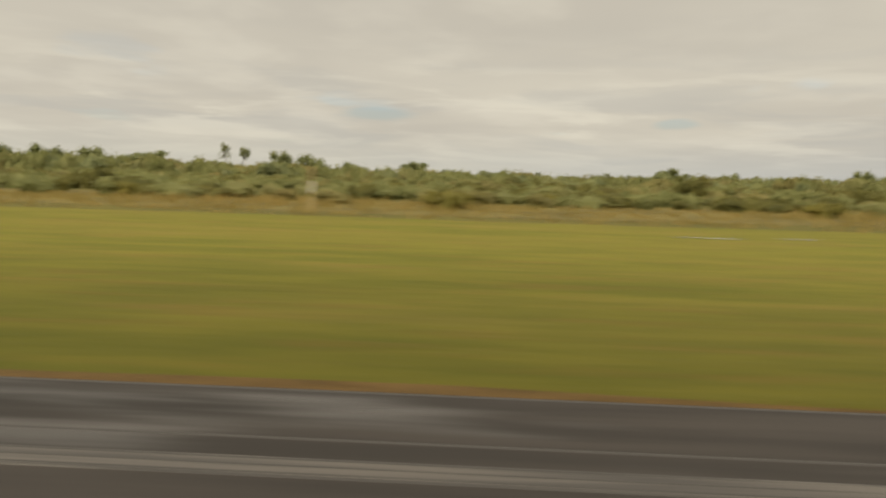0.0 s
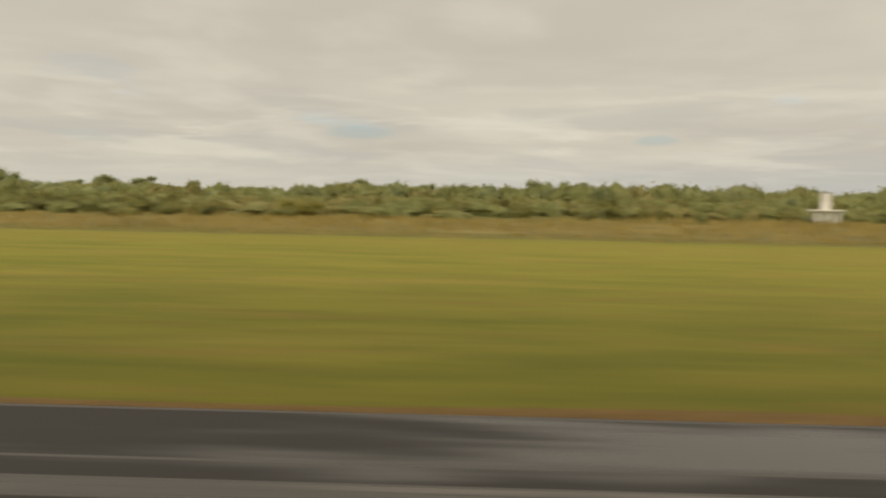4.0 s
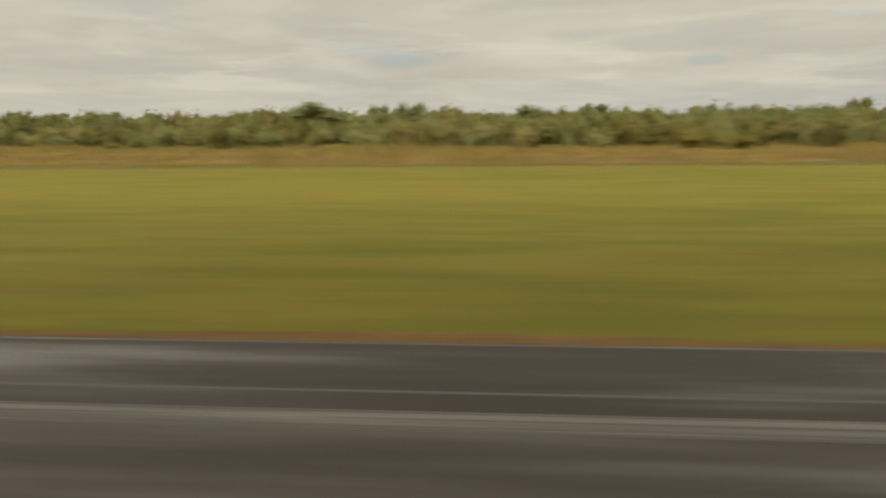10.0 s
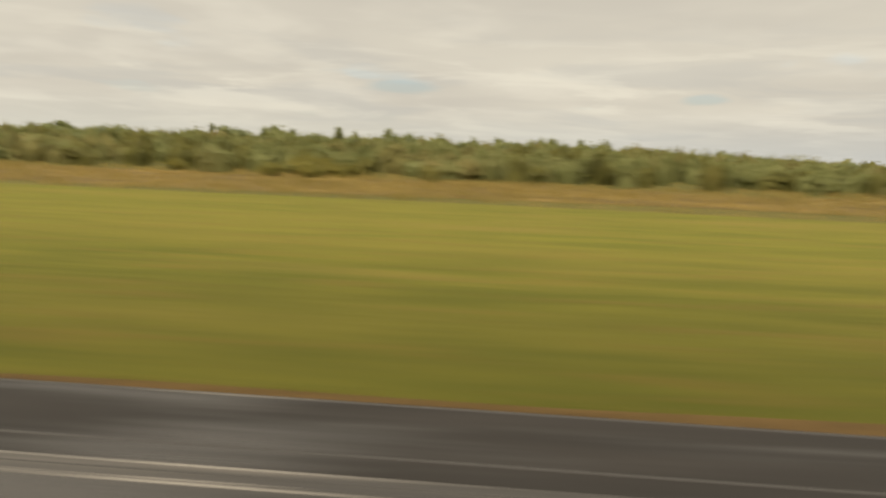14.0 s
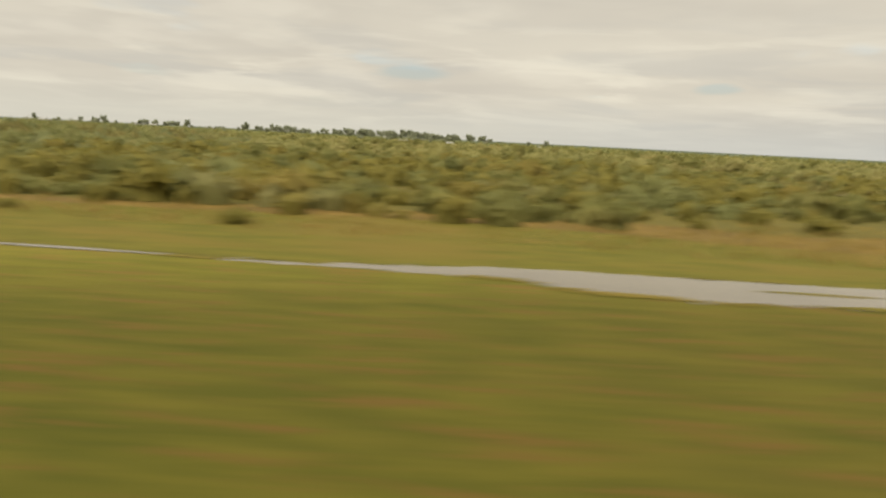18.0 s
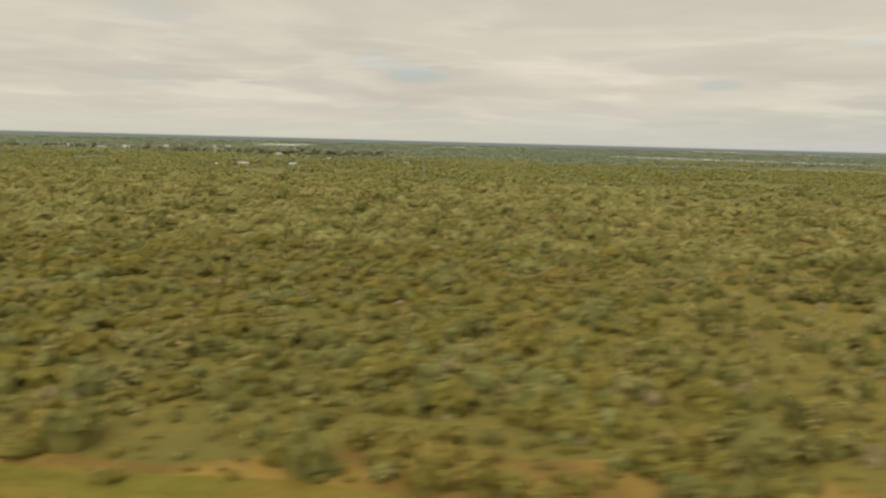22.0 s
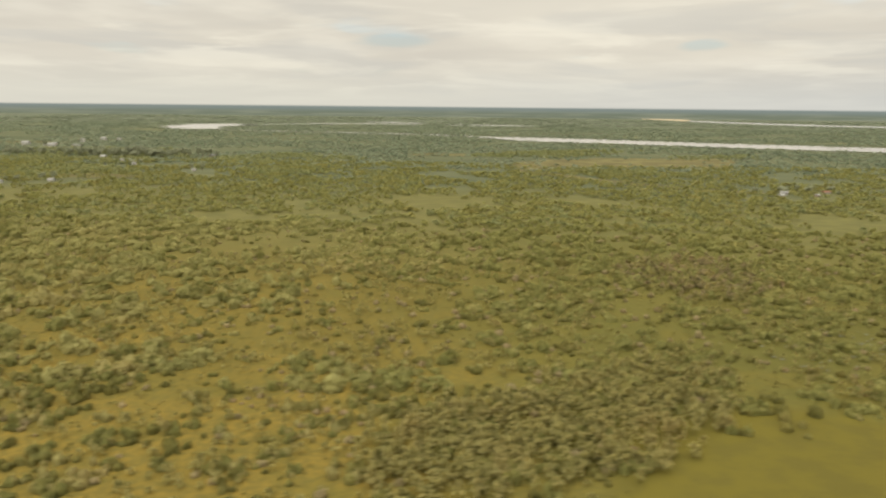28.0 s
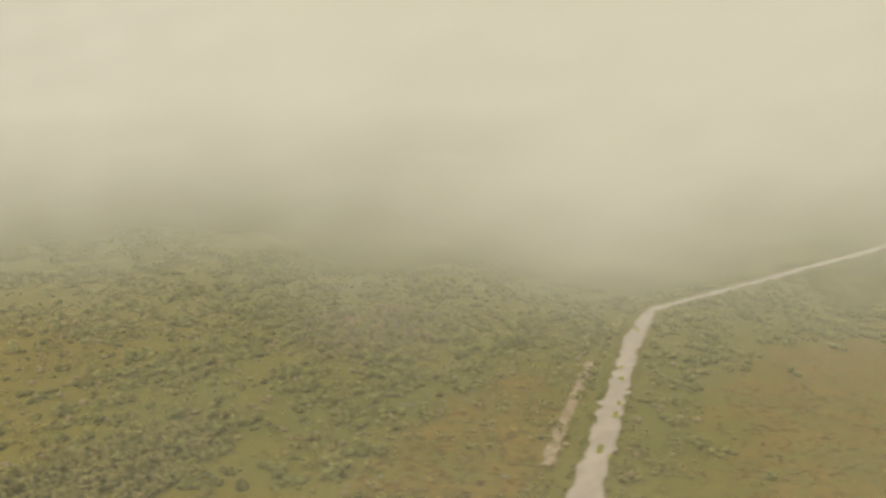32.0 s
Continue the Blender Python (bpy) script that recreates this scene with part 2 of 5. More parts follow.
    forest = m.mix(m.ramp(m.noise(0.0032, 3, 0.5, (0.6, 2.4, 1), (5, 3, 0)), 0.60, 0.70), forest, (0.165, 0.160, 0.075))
    # distance haze mixed into the ground colour: paler and bluer outward
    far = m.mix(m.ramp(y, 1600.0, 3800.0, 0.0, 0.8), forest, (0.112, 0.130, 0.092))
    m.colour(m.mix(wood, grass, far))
    return m.bump(c, 0.5, 0.1).m


def mat_mown():
    m = Mat("mown_grass", 0.95, spec=0.12)
    tuft = m.noise(0.55, 5, 0.65, (0.45, 1.7, 1))
    broad = m.noise(0.07, 4, 0.6, (0.5, 2.2, 1), (6, 2, 0))
    blotch = m.noise(0.30, 4, 0.6, (0.30, 1.5, 1), (3, 8, 0))
    fine = m.noise(2.6, 4, 0.65, (0.7, 1.4, 1))
    rusty = m.noise(0.85, 5, 0.62, (0.30, 1.8, 1), (1, 5, 0))
    c = m.mix(m.ramp(tuft, 0.32, 0.70), (0.122, 0.124, 0.017), (0.174, 0.160, 0.023))
    c = m.mix(m.calc("MULTIPLY", m.ramp(broad, 0.40, 0.64), 0.55), c, (0.196, 0.162, 0.030))
    c = m.mix(m.calc("MULTIPLY", m.ramp(blotch, 0.52, 0.72), 0.5), c, (0.215, 0.156, 0.040))
    # wet: greener sward near the asphalt, with shade between steeply seen blades painted in
    x, y = m.axis(0), m.axis(1)
    # the painted shade reaches farther out beyond x = 425
    shade_reach = m.ramp(x, 425.0, 555.0, 0.0, 24.0)
    wet = m.ramp(m.calc("SUBTRACT", m.calc("ADD", y, m.calc("MULTIPLY", blotch, 9.0)), shade_reach), 8.0, 27.0, 0.82, 0.0)
    c = m.mix(wet, c, m.mix(m.ramp(tuft, 0.30, 0.72), (0.046, 0.050, 0.006), (0.086, 0.077, 0.011)))
    # flecks of rust-red seeding grass, thicker where the runway ends
    thick = m.ramp(x, 400.0, 500.0, 0.36, 0.9)
    c = m.mix(m.calc("MULTIPLY", m.ramp(rusty, 0.51, 0.65), thick), c, m.mix(wet, (0.200, 0.124, 0.036), (0.096, 0.059, 0.014)))
    c = m.mix(m.calc("MULTIPLY", m.ramp(fine, 0.45, 0.72), 0.30), c, (0.072, 0.068, 0.012))
    c = m.mix(m.calc("MULTIPLY", m.ramp(x, 505.0, 560.0, 0.0, 0.42), m.ramp(blotch, 0.30, 0.60)), c, (0.128, 0.088, 0.017))
    m.colour(c)
    return m.bump(fine, 0.5, 0.05).m


def mat_rough_grass():
    m = Mat("rough_green_grass", 0.95, spec=0.1)
    tuft, broad = m.noise(0.6, 5, 0.65, (0.5, 1.4, 1)), m.noise(0.11, 4, 0.6, (0.5, 1.5, 1), (4, 4, 0))
    c = m.mix(m.ramp(tuft, 0.32, 0.68), (0.098, 0.096, 0.017), (0.140, 0.126, 0.023))
    c = m.mix(m.calc("MULTIPLY", m.ramp(broad, 0.42, 0.62), 0.75), c, (0.160, 0.118, 0.028))
    m.colour(c)
    return m.bump(m.noise(2.4, 4, 0.65), 0.5, 0.05).m


def mat_asphalt():
    m = Mat("wet_worn_asphalt", 0.5, spec=0.36)
    lane = m.noise(1.0, 4, 0.6, (0.16, 1.7, 1))
    patch = m.noise(0.42, 4, 0.6, (0.17, 1.0, 1), (4, 1, 0))
    grain = m.noise(24, 3, 0.6)
    c = m.mix(m.ramp(lane, 0.34, 0.68), (0.024, 0.0195, 0.0162), (0.058, 0.048, 0.041))
    c = m.mix(m.ramp(patch, 0.45, 0.60), c, (0.019, 0.0152, 0.0122))
    c = m.mix(m.calc("MULTIPLY", m.ramp(grain, 0.5, 0.8), 0.25), c, (0.085, 0.075, 0.066))
    # resurfaced, darker lengths
    x = m.axis(0)
    newer = m.calc("MAXIMUM", m.ramp(x, -4.0, 10.0, 0.7, 0.0), m.ramp(x, 340.0, 362.0))
    for a, b, k in ((26.0, 90.0, 1.75), (128.0, 200.0, 1.5)):
        newer = m.calc("MAXIMUM", newer, m.calc("MULTIPLY", m.ramp(x, a, a + 12.0, 0.0, k), m.ramp(x, b - 12.0, b, 1.0, 0.0)))
    c = m.mix(m.calc("MULTIPLY", newer, 0.55), c, (0.014, 0.0115, 0.0095))
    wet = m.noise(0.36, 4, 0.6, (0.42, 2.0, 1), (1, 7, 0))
    # gleam of the wet patches painted in as a paler base colour
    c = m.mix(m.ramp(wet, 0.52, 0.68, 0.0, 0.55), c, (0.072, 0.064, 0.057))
    m.colour(c)
    m.put(m.b.inputs["Roughness"], m.ramp(wet, 0.49, 0.64, 0.85, 0.26))
    return m.bump(grain, 0.25, 0.008).m


def mat_paint(name, col, keep=0.5, gain=0.14):
    m = Mat(name, 0.5, spec=0.4)
    wear = m.noise(1.0, 5, 0.7, (0.30, 6.0, 1))
    run = m.noise(1.0, 2, 0.5, (0.035, 0.1, 1), (2, 0, 0))
    k = m.calc("ADD", wear, m.calc("MULTIPLY", m.calc("SUBTRACT", run, 0.5), 1.1))
    k = m.calc("ADD", k, m.ramp(m.axis(0), 215.0, 290.0, 0.0, gain))
    m.colour(m.mix(m.ramp(k, keep - 0.10, keep + 0.12), (0.036, 0.031, 0.027), col))
    return m.m


def mat_leaf(name, dark, light, dry, big=0.06, small=0.45):
    m = Mat(name, 0.75, spec=0.2)
    a, b = m.noise(small, 3, 0.6), m.noise(big, 3, 0.55, shift=(5, 2, 0))
    c = m.mix(m.ramp(a, 0.34, 0.68), dark, light)
    c = m.mix(m.calc("MULTIPLY", m.ramp(b, 0.50, 0.72), 0.7), c, dry)
    lo = m.mix(0.25, c, dark)
    c = m.mix(m.island(), lo, c)
    m.colour(c)
    # leaves let part of the light through
    tl, mixer = m.node("ShaderNodeBsdfTranslucent"), m.node("ShaderNodeMixShader")
    m.put(tl.inputs["Color"], c)
    mixer.inputs[0].default_value = 0.48
    m.nt.links.new(m.b.outputs[0], mixer.inputs[1]), m.nt.links.new(tl.outputs[0], mixer.inputs[2])
    m.nt.links.new(mixer.outputs[0], m.nt.nodes["Material Output"].inputs[0])
    return m.m


def mat_water(name, col, rough=0.08):
    m = Mat(name, rough, spec=0.5)
    m.b.inputs["IOR"].default_value = 1.33
    m.colour(m.mix(m.ramp(m.noise(0.12, 4, 0.6), 0.4, 0.7), tuple(v * 0.8 for v in col), col))
    return m.bump(m.noise(1.4, 3, 0.5), 0.10, 0.02).m


M_GROUND, M_MOWN, M_ASPHALT = mat_ground(), mat_mown(), mat_asphalt()
M_STRIPE = mat_paint("worn_white_runway_paint", (0.092, 0.080, 0.068), 0.50, 0.08)
M_EDGE = mat_paint("worn_edge_line_paint", (0.255, 0.228, 0.196), 0.64, 0.21)
M_SEAM = mat_paint("grey_joint_filler", (0.041, 0.035, 0.030), 0.62)
M_THINLINE = mat_paint("faint_edge_line_paint", (0.190, 0.168, 0.142), 0.64, 0.05)
M_SCRUB = mat_leaf("scrub_foliage", (0.209, 0.217, 0.077), (0.317, 0.317, 0.123), (0.352, 0.308, 0.130))
M_GREENSCRUB = mat_leaf("green_scrub_foliage", (0.175, 0.179, 0.055), (0.292, 0.277, 0.090), (0.317, 0.264, 0.091))
M_EASTSCRUB = mat_leaf("grey_green_scrub_foliage", (0.212, 0.214, 0.072), (0.334, 0.324, 0.110), (0.354, 0.312, 0.108))
M_SCRUB_DRY = mat_leaf("dry_scrub_foliage", (0.200, 0.182, 0.064), (0.351, 0.312, 0.116), (0.375, 0.298, 0.120))
M_SCRUB_NEAR = mat_leaf("scrub_foliage_near", (0.196, 0.178, 0.043), (0.329, 0.285, 0.073), (0.361, 0.276, 0.082))
# farther scrub: leaf colour raised to stand for distance haze
M_SCRUB_HAZED = mat_leaf("hazed_scrub_foliage", (0.276, 0.270, 0.099), (0.401, 0.374, 0.147), (0.437, 0.365, 0.156), 0.02, 0.12)
# river woodland: haze painted in as paler, bluer leaves
M_WOOD_HAZED = mat_leaf("hazed_woodland_foliage", (0.167, 0.207, 0.143), (0.304, 0.345, 0.235), (0.327, 0.345, 0.224), 0.006, 0.05)
M_TREE = mat_leaf("tree_foliage", (0.176, 0.196, 0.086), (0.331, 0.341, 0.146), (0.344, 0.321, 0.135))
# skyline trees: dark foliage painted pale, as haze would lighten it
M_TREE_HAZED = mat_leaf("hazed_windbreak_foliage", (0.290, 0.315, 0.215), (0.440, 0.455, 0.320), (0.450, 0.440, 0.300), 0.02, 0.1)
M_PALM = mat_leaf("dry_brown_foliage", (0.243, 0.205, 0.105), (0.415, 0.345, 0.185), (0.458, 0.340, 0.199))
M_FANPALM = mat_leaf("grey_green_fan_leaves", (0.254, 0.239, 0.090), (0.446, 0.398, 0.161), (0.446, 0.363, 0.157), 0.05, 0.5)
M_DARKBUSH = mat_leaf("dark_bush_foliage", (0.126, 0.124, 0.037), (0.251, 0.230, 0.065), (0.263, 0.219, 0.065))
M_TUFT = mat_leaf("tussock_grass", (0.120, 0.115, 0.032), (0.225, 0.195, 0.055), (0.255, 0.190, 0.070))
M_STRAW = mat_leaf("tall_dry_grass", (0.276, 0.214, 0.064), (0.460, 0.350, 0.130), (0.455, 0.310, 0.106), 0.05, 0.3)
M_VERGE = mat_leaf("verge_grass", (0.110, 0.075, 0.022), (0.235, 0.150, 0.052), (0.180, 0.140, 0.034), 0.1, 0.6)
M_SEDGE = mat_leaf("green_sedge", (0.168, 0.190, 0.028), (0.315, 0.320, 0.053), (0.346, 0.313, 0.053))
M_BARK = plain("grey_brown_bark", (0.16, 0.125, 0.09), 0.95)
M_RIVER = mat_water("river_water", (0.300, 0.275, 0.235), 0.10)
M_CANAL = mat_water("muddy_canal_water", (0.300, 0.255, 0.200), 0.12)
M_MARSHWATER = mat_water("weedy_marsh_water", (0.150, 0.150, 0.105), 0.30)
M_PUDDLE = mat_water("rain_water", (0.190, 0.165, 0.120), 0.07)
M_MUD = plain("wet_mud", (0.150, 0.110, 0.036), 0.75, 0, 0.35, 0.45)
M_FIELD = plain("pale_yellow_field", (0.178, 0.158, 0.060), 0.95, 0, 0.035, 0.5)
M_DRYBAND = plain("orange_dry_grass_ground", (0.215, 0.142, 0.034), 0.95, 0, 0.16, 0.45)
M_MEADOW2 = mat_rough_grass()
M_STRAWBAND = plain("pale_dry_grass_ground", (0.170, 0.136, 0.038), 0.95, 0, 0.16, 0.35)
M_VERGESOIL = plain("dry_verge_soil", (0.138, 0.082, 0.026), 0.95, 0, 2.5, 0.5)
M_SAND = plain("pale_river_sand", (0.45, 0.38, 0.26), 0.95, 0, 0.05, 0.2)
M_DIRT = plain("bare_pale_earth", (0.29, 0.225, 0.145), 0.95, 0, 0.6, 0.35)
M_RED = plain("faded_signal_red_paint", (0.60, 0.135, 0.060), 0.55)
M_WHITE = plain("white_paint", (0.78, 0.74, 0.68), 0.5, 0, 5, 0.12)
M_FADEDRED = plain("sun_bleached_red_paint", (0.36, 0.20, 0.13), 0.7)
M_BEIGE = plain("beige_paint", (0.48, 0.38, 0.20), 0.6, 0, 5, 0.15)
M_METAL = plain("galvanised_steel", (0.50, 0.49, 0.47), 0.4, 0.7)
M_ORANGE = plain("orange_paint", (0.72, 0.26, 0.11), 0.6)
M_YELLOW = plain("faded_yellow_paint", (0.55, 0.40, 0.16), 0.6)
M_WALL = plain("whitewashed_wall", (0.56, 0.55, 0.52), 0.9, 0, 0.7, 0.3)
M_WALL_B = plain("pinkish_plaster_wall", (0.55, 0.42, 0.34), 0.9, 0, 0.7, 0.25)
M_TILE = plain("terracotta_roof", (0.30, 0.16, 0.11), 0.9, 0, 1.5, 0.3)
M_TIN = plain("pale_sheet_metal_roof", (0.38, 0.38, 0.37), 0.6, 0.1, 0.8, 0.3)
M_GLASSDARK = plain("dark_window_glass", (0.03, 0.035, 0.04), 0.15)
M_DOOR = plain("dark_wood_door", (0.10, 0.07, 0.05), 0.7)


def mat_lamp():
    m = Mat("warm_lit_lamp_glass", 0.2)
    m.colour((0.9, 0.7, 0.4))
    m.b.inputs["Emission Color"].default_value = (1.0, 0.43, 0.17, 1)
    m.b.inputs["Emission Strength"].default_value = 28.0
    return m.m


def mat_cloud():
    m = Mat("thin_cloud", 1.0)
    nt = m.nt
    nt.nodes.remove(m.b)
    x, z = m.axis(0), m.axis(2)
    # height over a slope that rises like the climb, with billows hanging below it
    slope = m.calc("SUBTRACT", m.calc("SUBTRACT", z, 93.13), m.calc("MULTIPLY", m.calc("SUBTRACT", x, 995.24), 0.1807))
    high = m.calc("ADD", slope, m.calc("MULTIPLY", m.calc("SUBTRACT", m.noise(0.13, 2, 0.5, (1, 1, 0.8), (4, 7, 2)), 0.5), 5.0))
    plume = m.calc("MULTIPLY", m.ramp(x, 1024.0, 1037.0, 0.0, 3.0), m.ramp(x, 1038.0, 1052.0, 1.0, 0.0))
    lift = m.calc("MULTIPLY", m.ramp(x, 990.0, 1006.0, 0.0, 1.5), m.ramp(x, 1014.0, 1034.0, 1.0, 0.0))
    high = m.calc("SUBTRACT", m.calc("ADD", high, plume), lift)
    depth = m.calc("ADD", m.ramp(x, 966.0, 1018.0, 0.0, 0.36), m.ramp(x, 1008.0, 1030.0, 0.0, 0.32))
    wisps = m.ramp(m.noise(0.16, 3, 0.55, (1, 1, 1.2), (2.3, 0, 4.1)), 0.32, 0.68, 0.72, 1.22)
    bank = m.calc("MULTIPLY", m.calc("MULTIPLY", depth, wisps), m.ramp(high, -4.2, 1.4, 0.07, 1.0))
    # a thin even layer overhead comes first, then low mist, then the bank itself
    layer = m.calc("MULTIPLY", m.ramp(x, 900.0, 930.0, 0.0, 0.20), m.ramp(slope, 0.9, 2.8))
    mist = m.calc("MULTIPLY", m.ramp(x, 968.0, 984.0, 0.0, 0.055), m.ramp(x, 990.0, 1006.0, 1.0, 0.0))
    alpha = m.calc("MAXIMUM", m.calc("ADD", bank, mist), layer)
    tr, di, tl = m.node("ShaderNodeBsdfTransparent"), m.node("ShaderNodeBsdfDiffuse"), m.node("ShaderNodeBsdfTranslucent")
    for n in (di, tl):
        n.inputs["Color"].default_value = (0.94, 0.935, 0.91, 1)
    half, mixer = m.node("ShaderNodeMixShader"), m.node("ShaderNodeMixShader")
    nt.links.new(di.outputs[0], half.inputs[1]), nt.links.new(tl.outputs[0], half.inputs[2])
    nt.links.new(alpha, mixer.inputs[0])
    nt.links.new(tr.outputs[0], mixer.inputs[1]), nt.links.new(half.outputs[0], mixer.inputs[2])
    nt.links.new(mixer.outputs[0], nt.nodes["Material Output"].inputs[0])
    return m.m


M_LAMP, M_CLOUD = mat_lamp(), mat_cloud()


# ---------------------------------------------------------------- mesh helpers
def tri_mesh(name, v, f, material, smooth=False):
    """A mesh from arrays of corners and triangles."""
    v, f = np.asarray(v, np.float32).reshape(-1, 3), np.asarray(f, np.int32).reshape(-1, 3)
    me = bpy.data.meshes.new(name)
    me.vertices.add(len(v))
    me.vertices.foreach_set("co", v.ravel())
    me.loops.add(f.size)
    me.loops.foreach_set("vertex_index", f.ravel())
    me.polygons.add(len(f))
    me.polygons.foreach_set("loop_start", np.arange(0, f.size, 3, dtype=np.int32))
    if smooth:
        me.polygons.foreach_set("use_smooth", np.ones(len(f), bool))
    me.materials.append(material)
    me.update(calc_edges=True)
    return me


def part(name, bm, material, parent, label=""):
    me = bpy.data.meshes.new(name)
    bm.to_mesh(me)
    bm.free()
    me.materials.append(material)
    ob = new(name, me)
    ob.parent = parent
    return tagged(ob, label)


def thing(name, at, label, category, group="", kind="", turn=0.0):
    ob = new(name)
    ob.matrix_basis = pose(*at, 0, 0, turn)
    return tagged(ob, label, category, group, kind)


def box(bm, x0, x1, y0, y1, z0, z1, bevel=0.0):
    r = bmesh.ops.create_cube(bm, size=1)
    for v in r["verts"]:
        v.co = Vector(((x0 + x1) / 2 + v.co.x * (x1 - x0), (y0 + y1) / 2 + v.co.y * (y1 - y0), (z0 + z1) / 2 + v.co.z * (z1 - z0)))
    if bevel:
        es = list({e for v in r["verts"] for e in v.link_edges})
        bmesh.ops.bevel(bm, geom=es, offset=bevel, segments=2, profile=0.5, affect="EDGES")
    return bm


def rod(bm, a, b, r0, r1=None, n=8):
    a, b = Vector(a), Vector(b)
    g = bmesh.ops.create_cone(bm, cap_ends=True, segments=n, radius1=r0, radius2=r0 if r1 is None else r1, depth=(b - a).length)
    m = Matrix.Translation((a + b) / 2) @ (b - a).to_track_quat("Z", "Y").to_matrix().to_4x4()
    bmesh.ops.transform(bm, matrix=m, verts=g["verts"])
    return bm


def sheet(name, outline, z, material, label="", category="", kind="", wobble=0.0, seed=1):
    """A flat irregular patch on the ground with a thin rim, from its corner points; wobble frays the outline."""
    rng = np.random.default_rng(seed)
    pts = []
    n = len(outline)
    for i in range(n):
        a, b = np.array(outline[i], float), np.array(outline[(i + 1) % n], float)
        k = max(1, int(np.linalg.norm(b - a) / max(wobble * 2.0, 1e-6))) if wobble else 1
        k = min(k, 60)
        side = np.array([-(b - a)[1], (b - a)[0]]) / max(np.linalg.norm(b - a), 1e-6)
        for j in range(k):
            pts.append(a + (b - a) * j / k + (side * rng.normal(0, wobble * 0.5) if j else 0))
    bm = bmesh.new()
    top = bm.faces.new([bm.verts.new((p[0], p[1], z)) for p in pts])
    if top.normal.z < 0 or sum(pts[i][0] * pts[(i + 1) % len(pts)][1] - pts[(i + 1) % len(pts)][0] * pts[i][1] for i in range(len(pts))) < 0:
        top.normal_flip()
    bm.normal_update()
    low = bmesh.ops.extrude_face_region(bm, geom=[top])
    for v in low["geom"]:
        if isinstance(v, bmesh.types.BMVert):
            v.co.z += 0.004
    bmesh.ops.triangulate(bm, faces=bm.faces[:])
    me = bpy.data.meshes.new(name)
    bm.to_mesh(me)
    bm.free()
    me.materials.append(material)
    return tagged(new(name, me), label, category, kind=kind)


# ---------------------------------------------------------------- foliage
def clump(rng, leaves, lobes, leaf, flat=0.92, core=True, spread=0.55):
    """Corners (n, 3, 3) of one bush about 1 m in radius: a rough core and leaf sprays that stand off it."""
    out = []
    cen = [np.array([0, 0, 0.42])] + [np.array([spread * math.cos(a), spread * math.sin(a), rng.uniform(0.25, 0.55)])
                                     for a in rng.uniform(0, 6.283, lobes)]
    rad = [rng.uniform(0.5, 0.7)] + list(rng.uniform(0.28, 0.48, lobes))
    if core:
        k = 6
        ang = np.arange(k) / k * 6.283
        ring0 = np.stack([np.cos(ang) * 0.72, np.sin(ang) * 0.72, np.full(k, 0.0)], 1) * rng.uniform(0.75, 1.1, (k, 1))
        ring1 = np.stack([np.cos(ang + 0.4) * 0.62, np.sin(ang + 0.4) * 0.62, np.full(k, 0.5)], 1) * rng.uniform(0.7, 1.15, (k, 1))
        top = np.array([rng.uniform(-0.15, 0.15), rng.uniform(-0.15, 0.15), 0.85])
        for i in range(k):
            j = (i + 1) % k
            out += [(ring0[i], ring0[j], ring1[i]), (ring0[j], ring1[j], ring1[i]), (ring1[i], ring1[j], top)]
        for o, q in zip(cen[1:], rad[1:]):
            rim = [o + q * 0.8 * np.array([math.cos(i * 1.571 + o[0]), math.sin(i * 1.571 + o[0]), -0.15]) for i in range(4)]
            out += [(rim[i], rim[(i + 1) % 4], o + np.array([0, 0, q * 0.82])) for i in range(4)]
    for _ in range(leaves):
        i = rng.integers(len(cen))
        d = rng.normal(size=3)
        d[2] = abs(d[2]) * 0.9 - 0.15
        d /= np.linalg.norm(d)
        p = cen[i] + d * rad[i] * rng.uniform(0.84, 1.0)
        n = d + rng.normal(0, 0.24, 3) + np.array([0, 0, 0.8])
        n /= np.linalg.norm(n)
        u = np.cross(n, rng.normal(size=3))
        u /= np.linalg.norm(u)
        w = np.cross(n, u)
        s = leaf * rng.uniform(0.7, 1.3)
        out.append((p + u * s, p - u * s * 0.6 + w * s * 0.8, p - u * s * 0.6 - w * s * 0.8))
    a = np.array(out)
    a[..., 2] *= flat
    return a


def scatter(protos, rng, xy, radius, height, base=0.0):
    """All clumps of one kind at their places, as one array of corners."""
    n = len(xy)
    pick = rng.integers(len(protos), size=n)
    ang = rng.uniform(0, 6.283, n)
    out = []
    for k, pr in enumerate(protos):
        s = np.where(pick == k)[0]
        if not len(s):
            continue
        c, sn = np.cos(ang[s])[:, None, None], np.sin(ang[s])[:, None, None]
        X, Y, Z = pr[None, :, :, 0], pr[None, :, :, 1], pr[None, :, :, 2]
        r, h = radius[s][:, None, None], height[s][:, None, None]
        out.append(np.stack([(X * c - Y * sn) * r + xy[s, 0][:, None, None], (X * sn + Y * c) * r + xy[s, 1][:, None, None], Z * h + base], -1).reshape(-1, 3))
    return np.concatenate(out)


def soup(name, v, material, label, category):
    f = np.arange(len(v)).reshape(-1, 3)
    return tagged(new(name, tri_mesh(name, v, f, material)), label, category, kind="stuff")


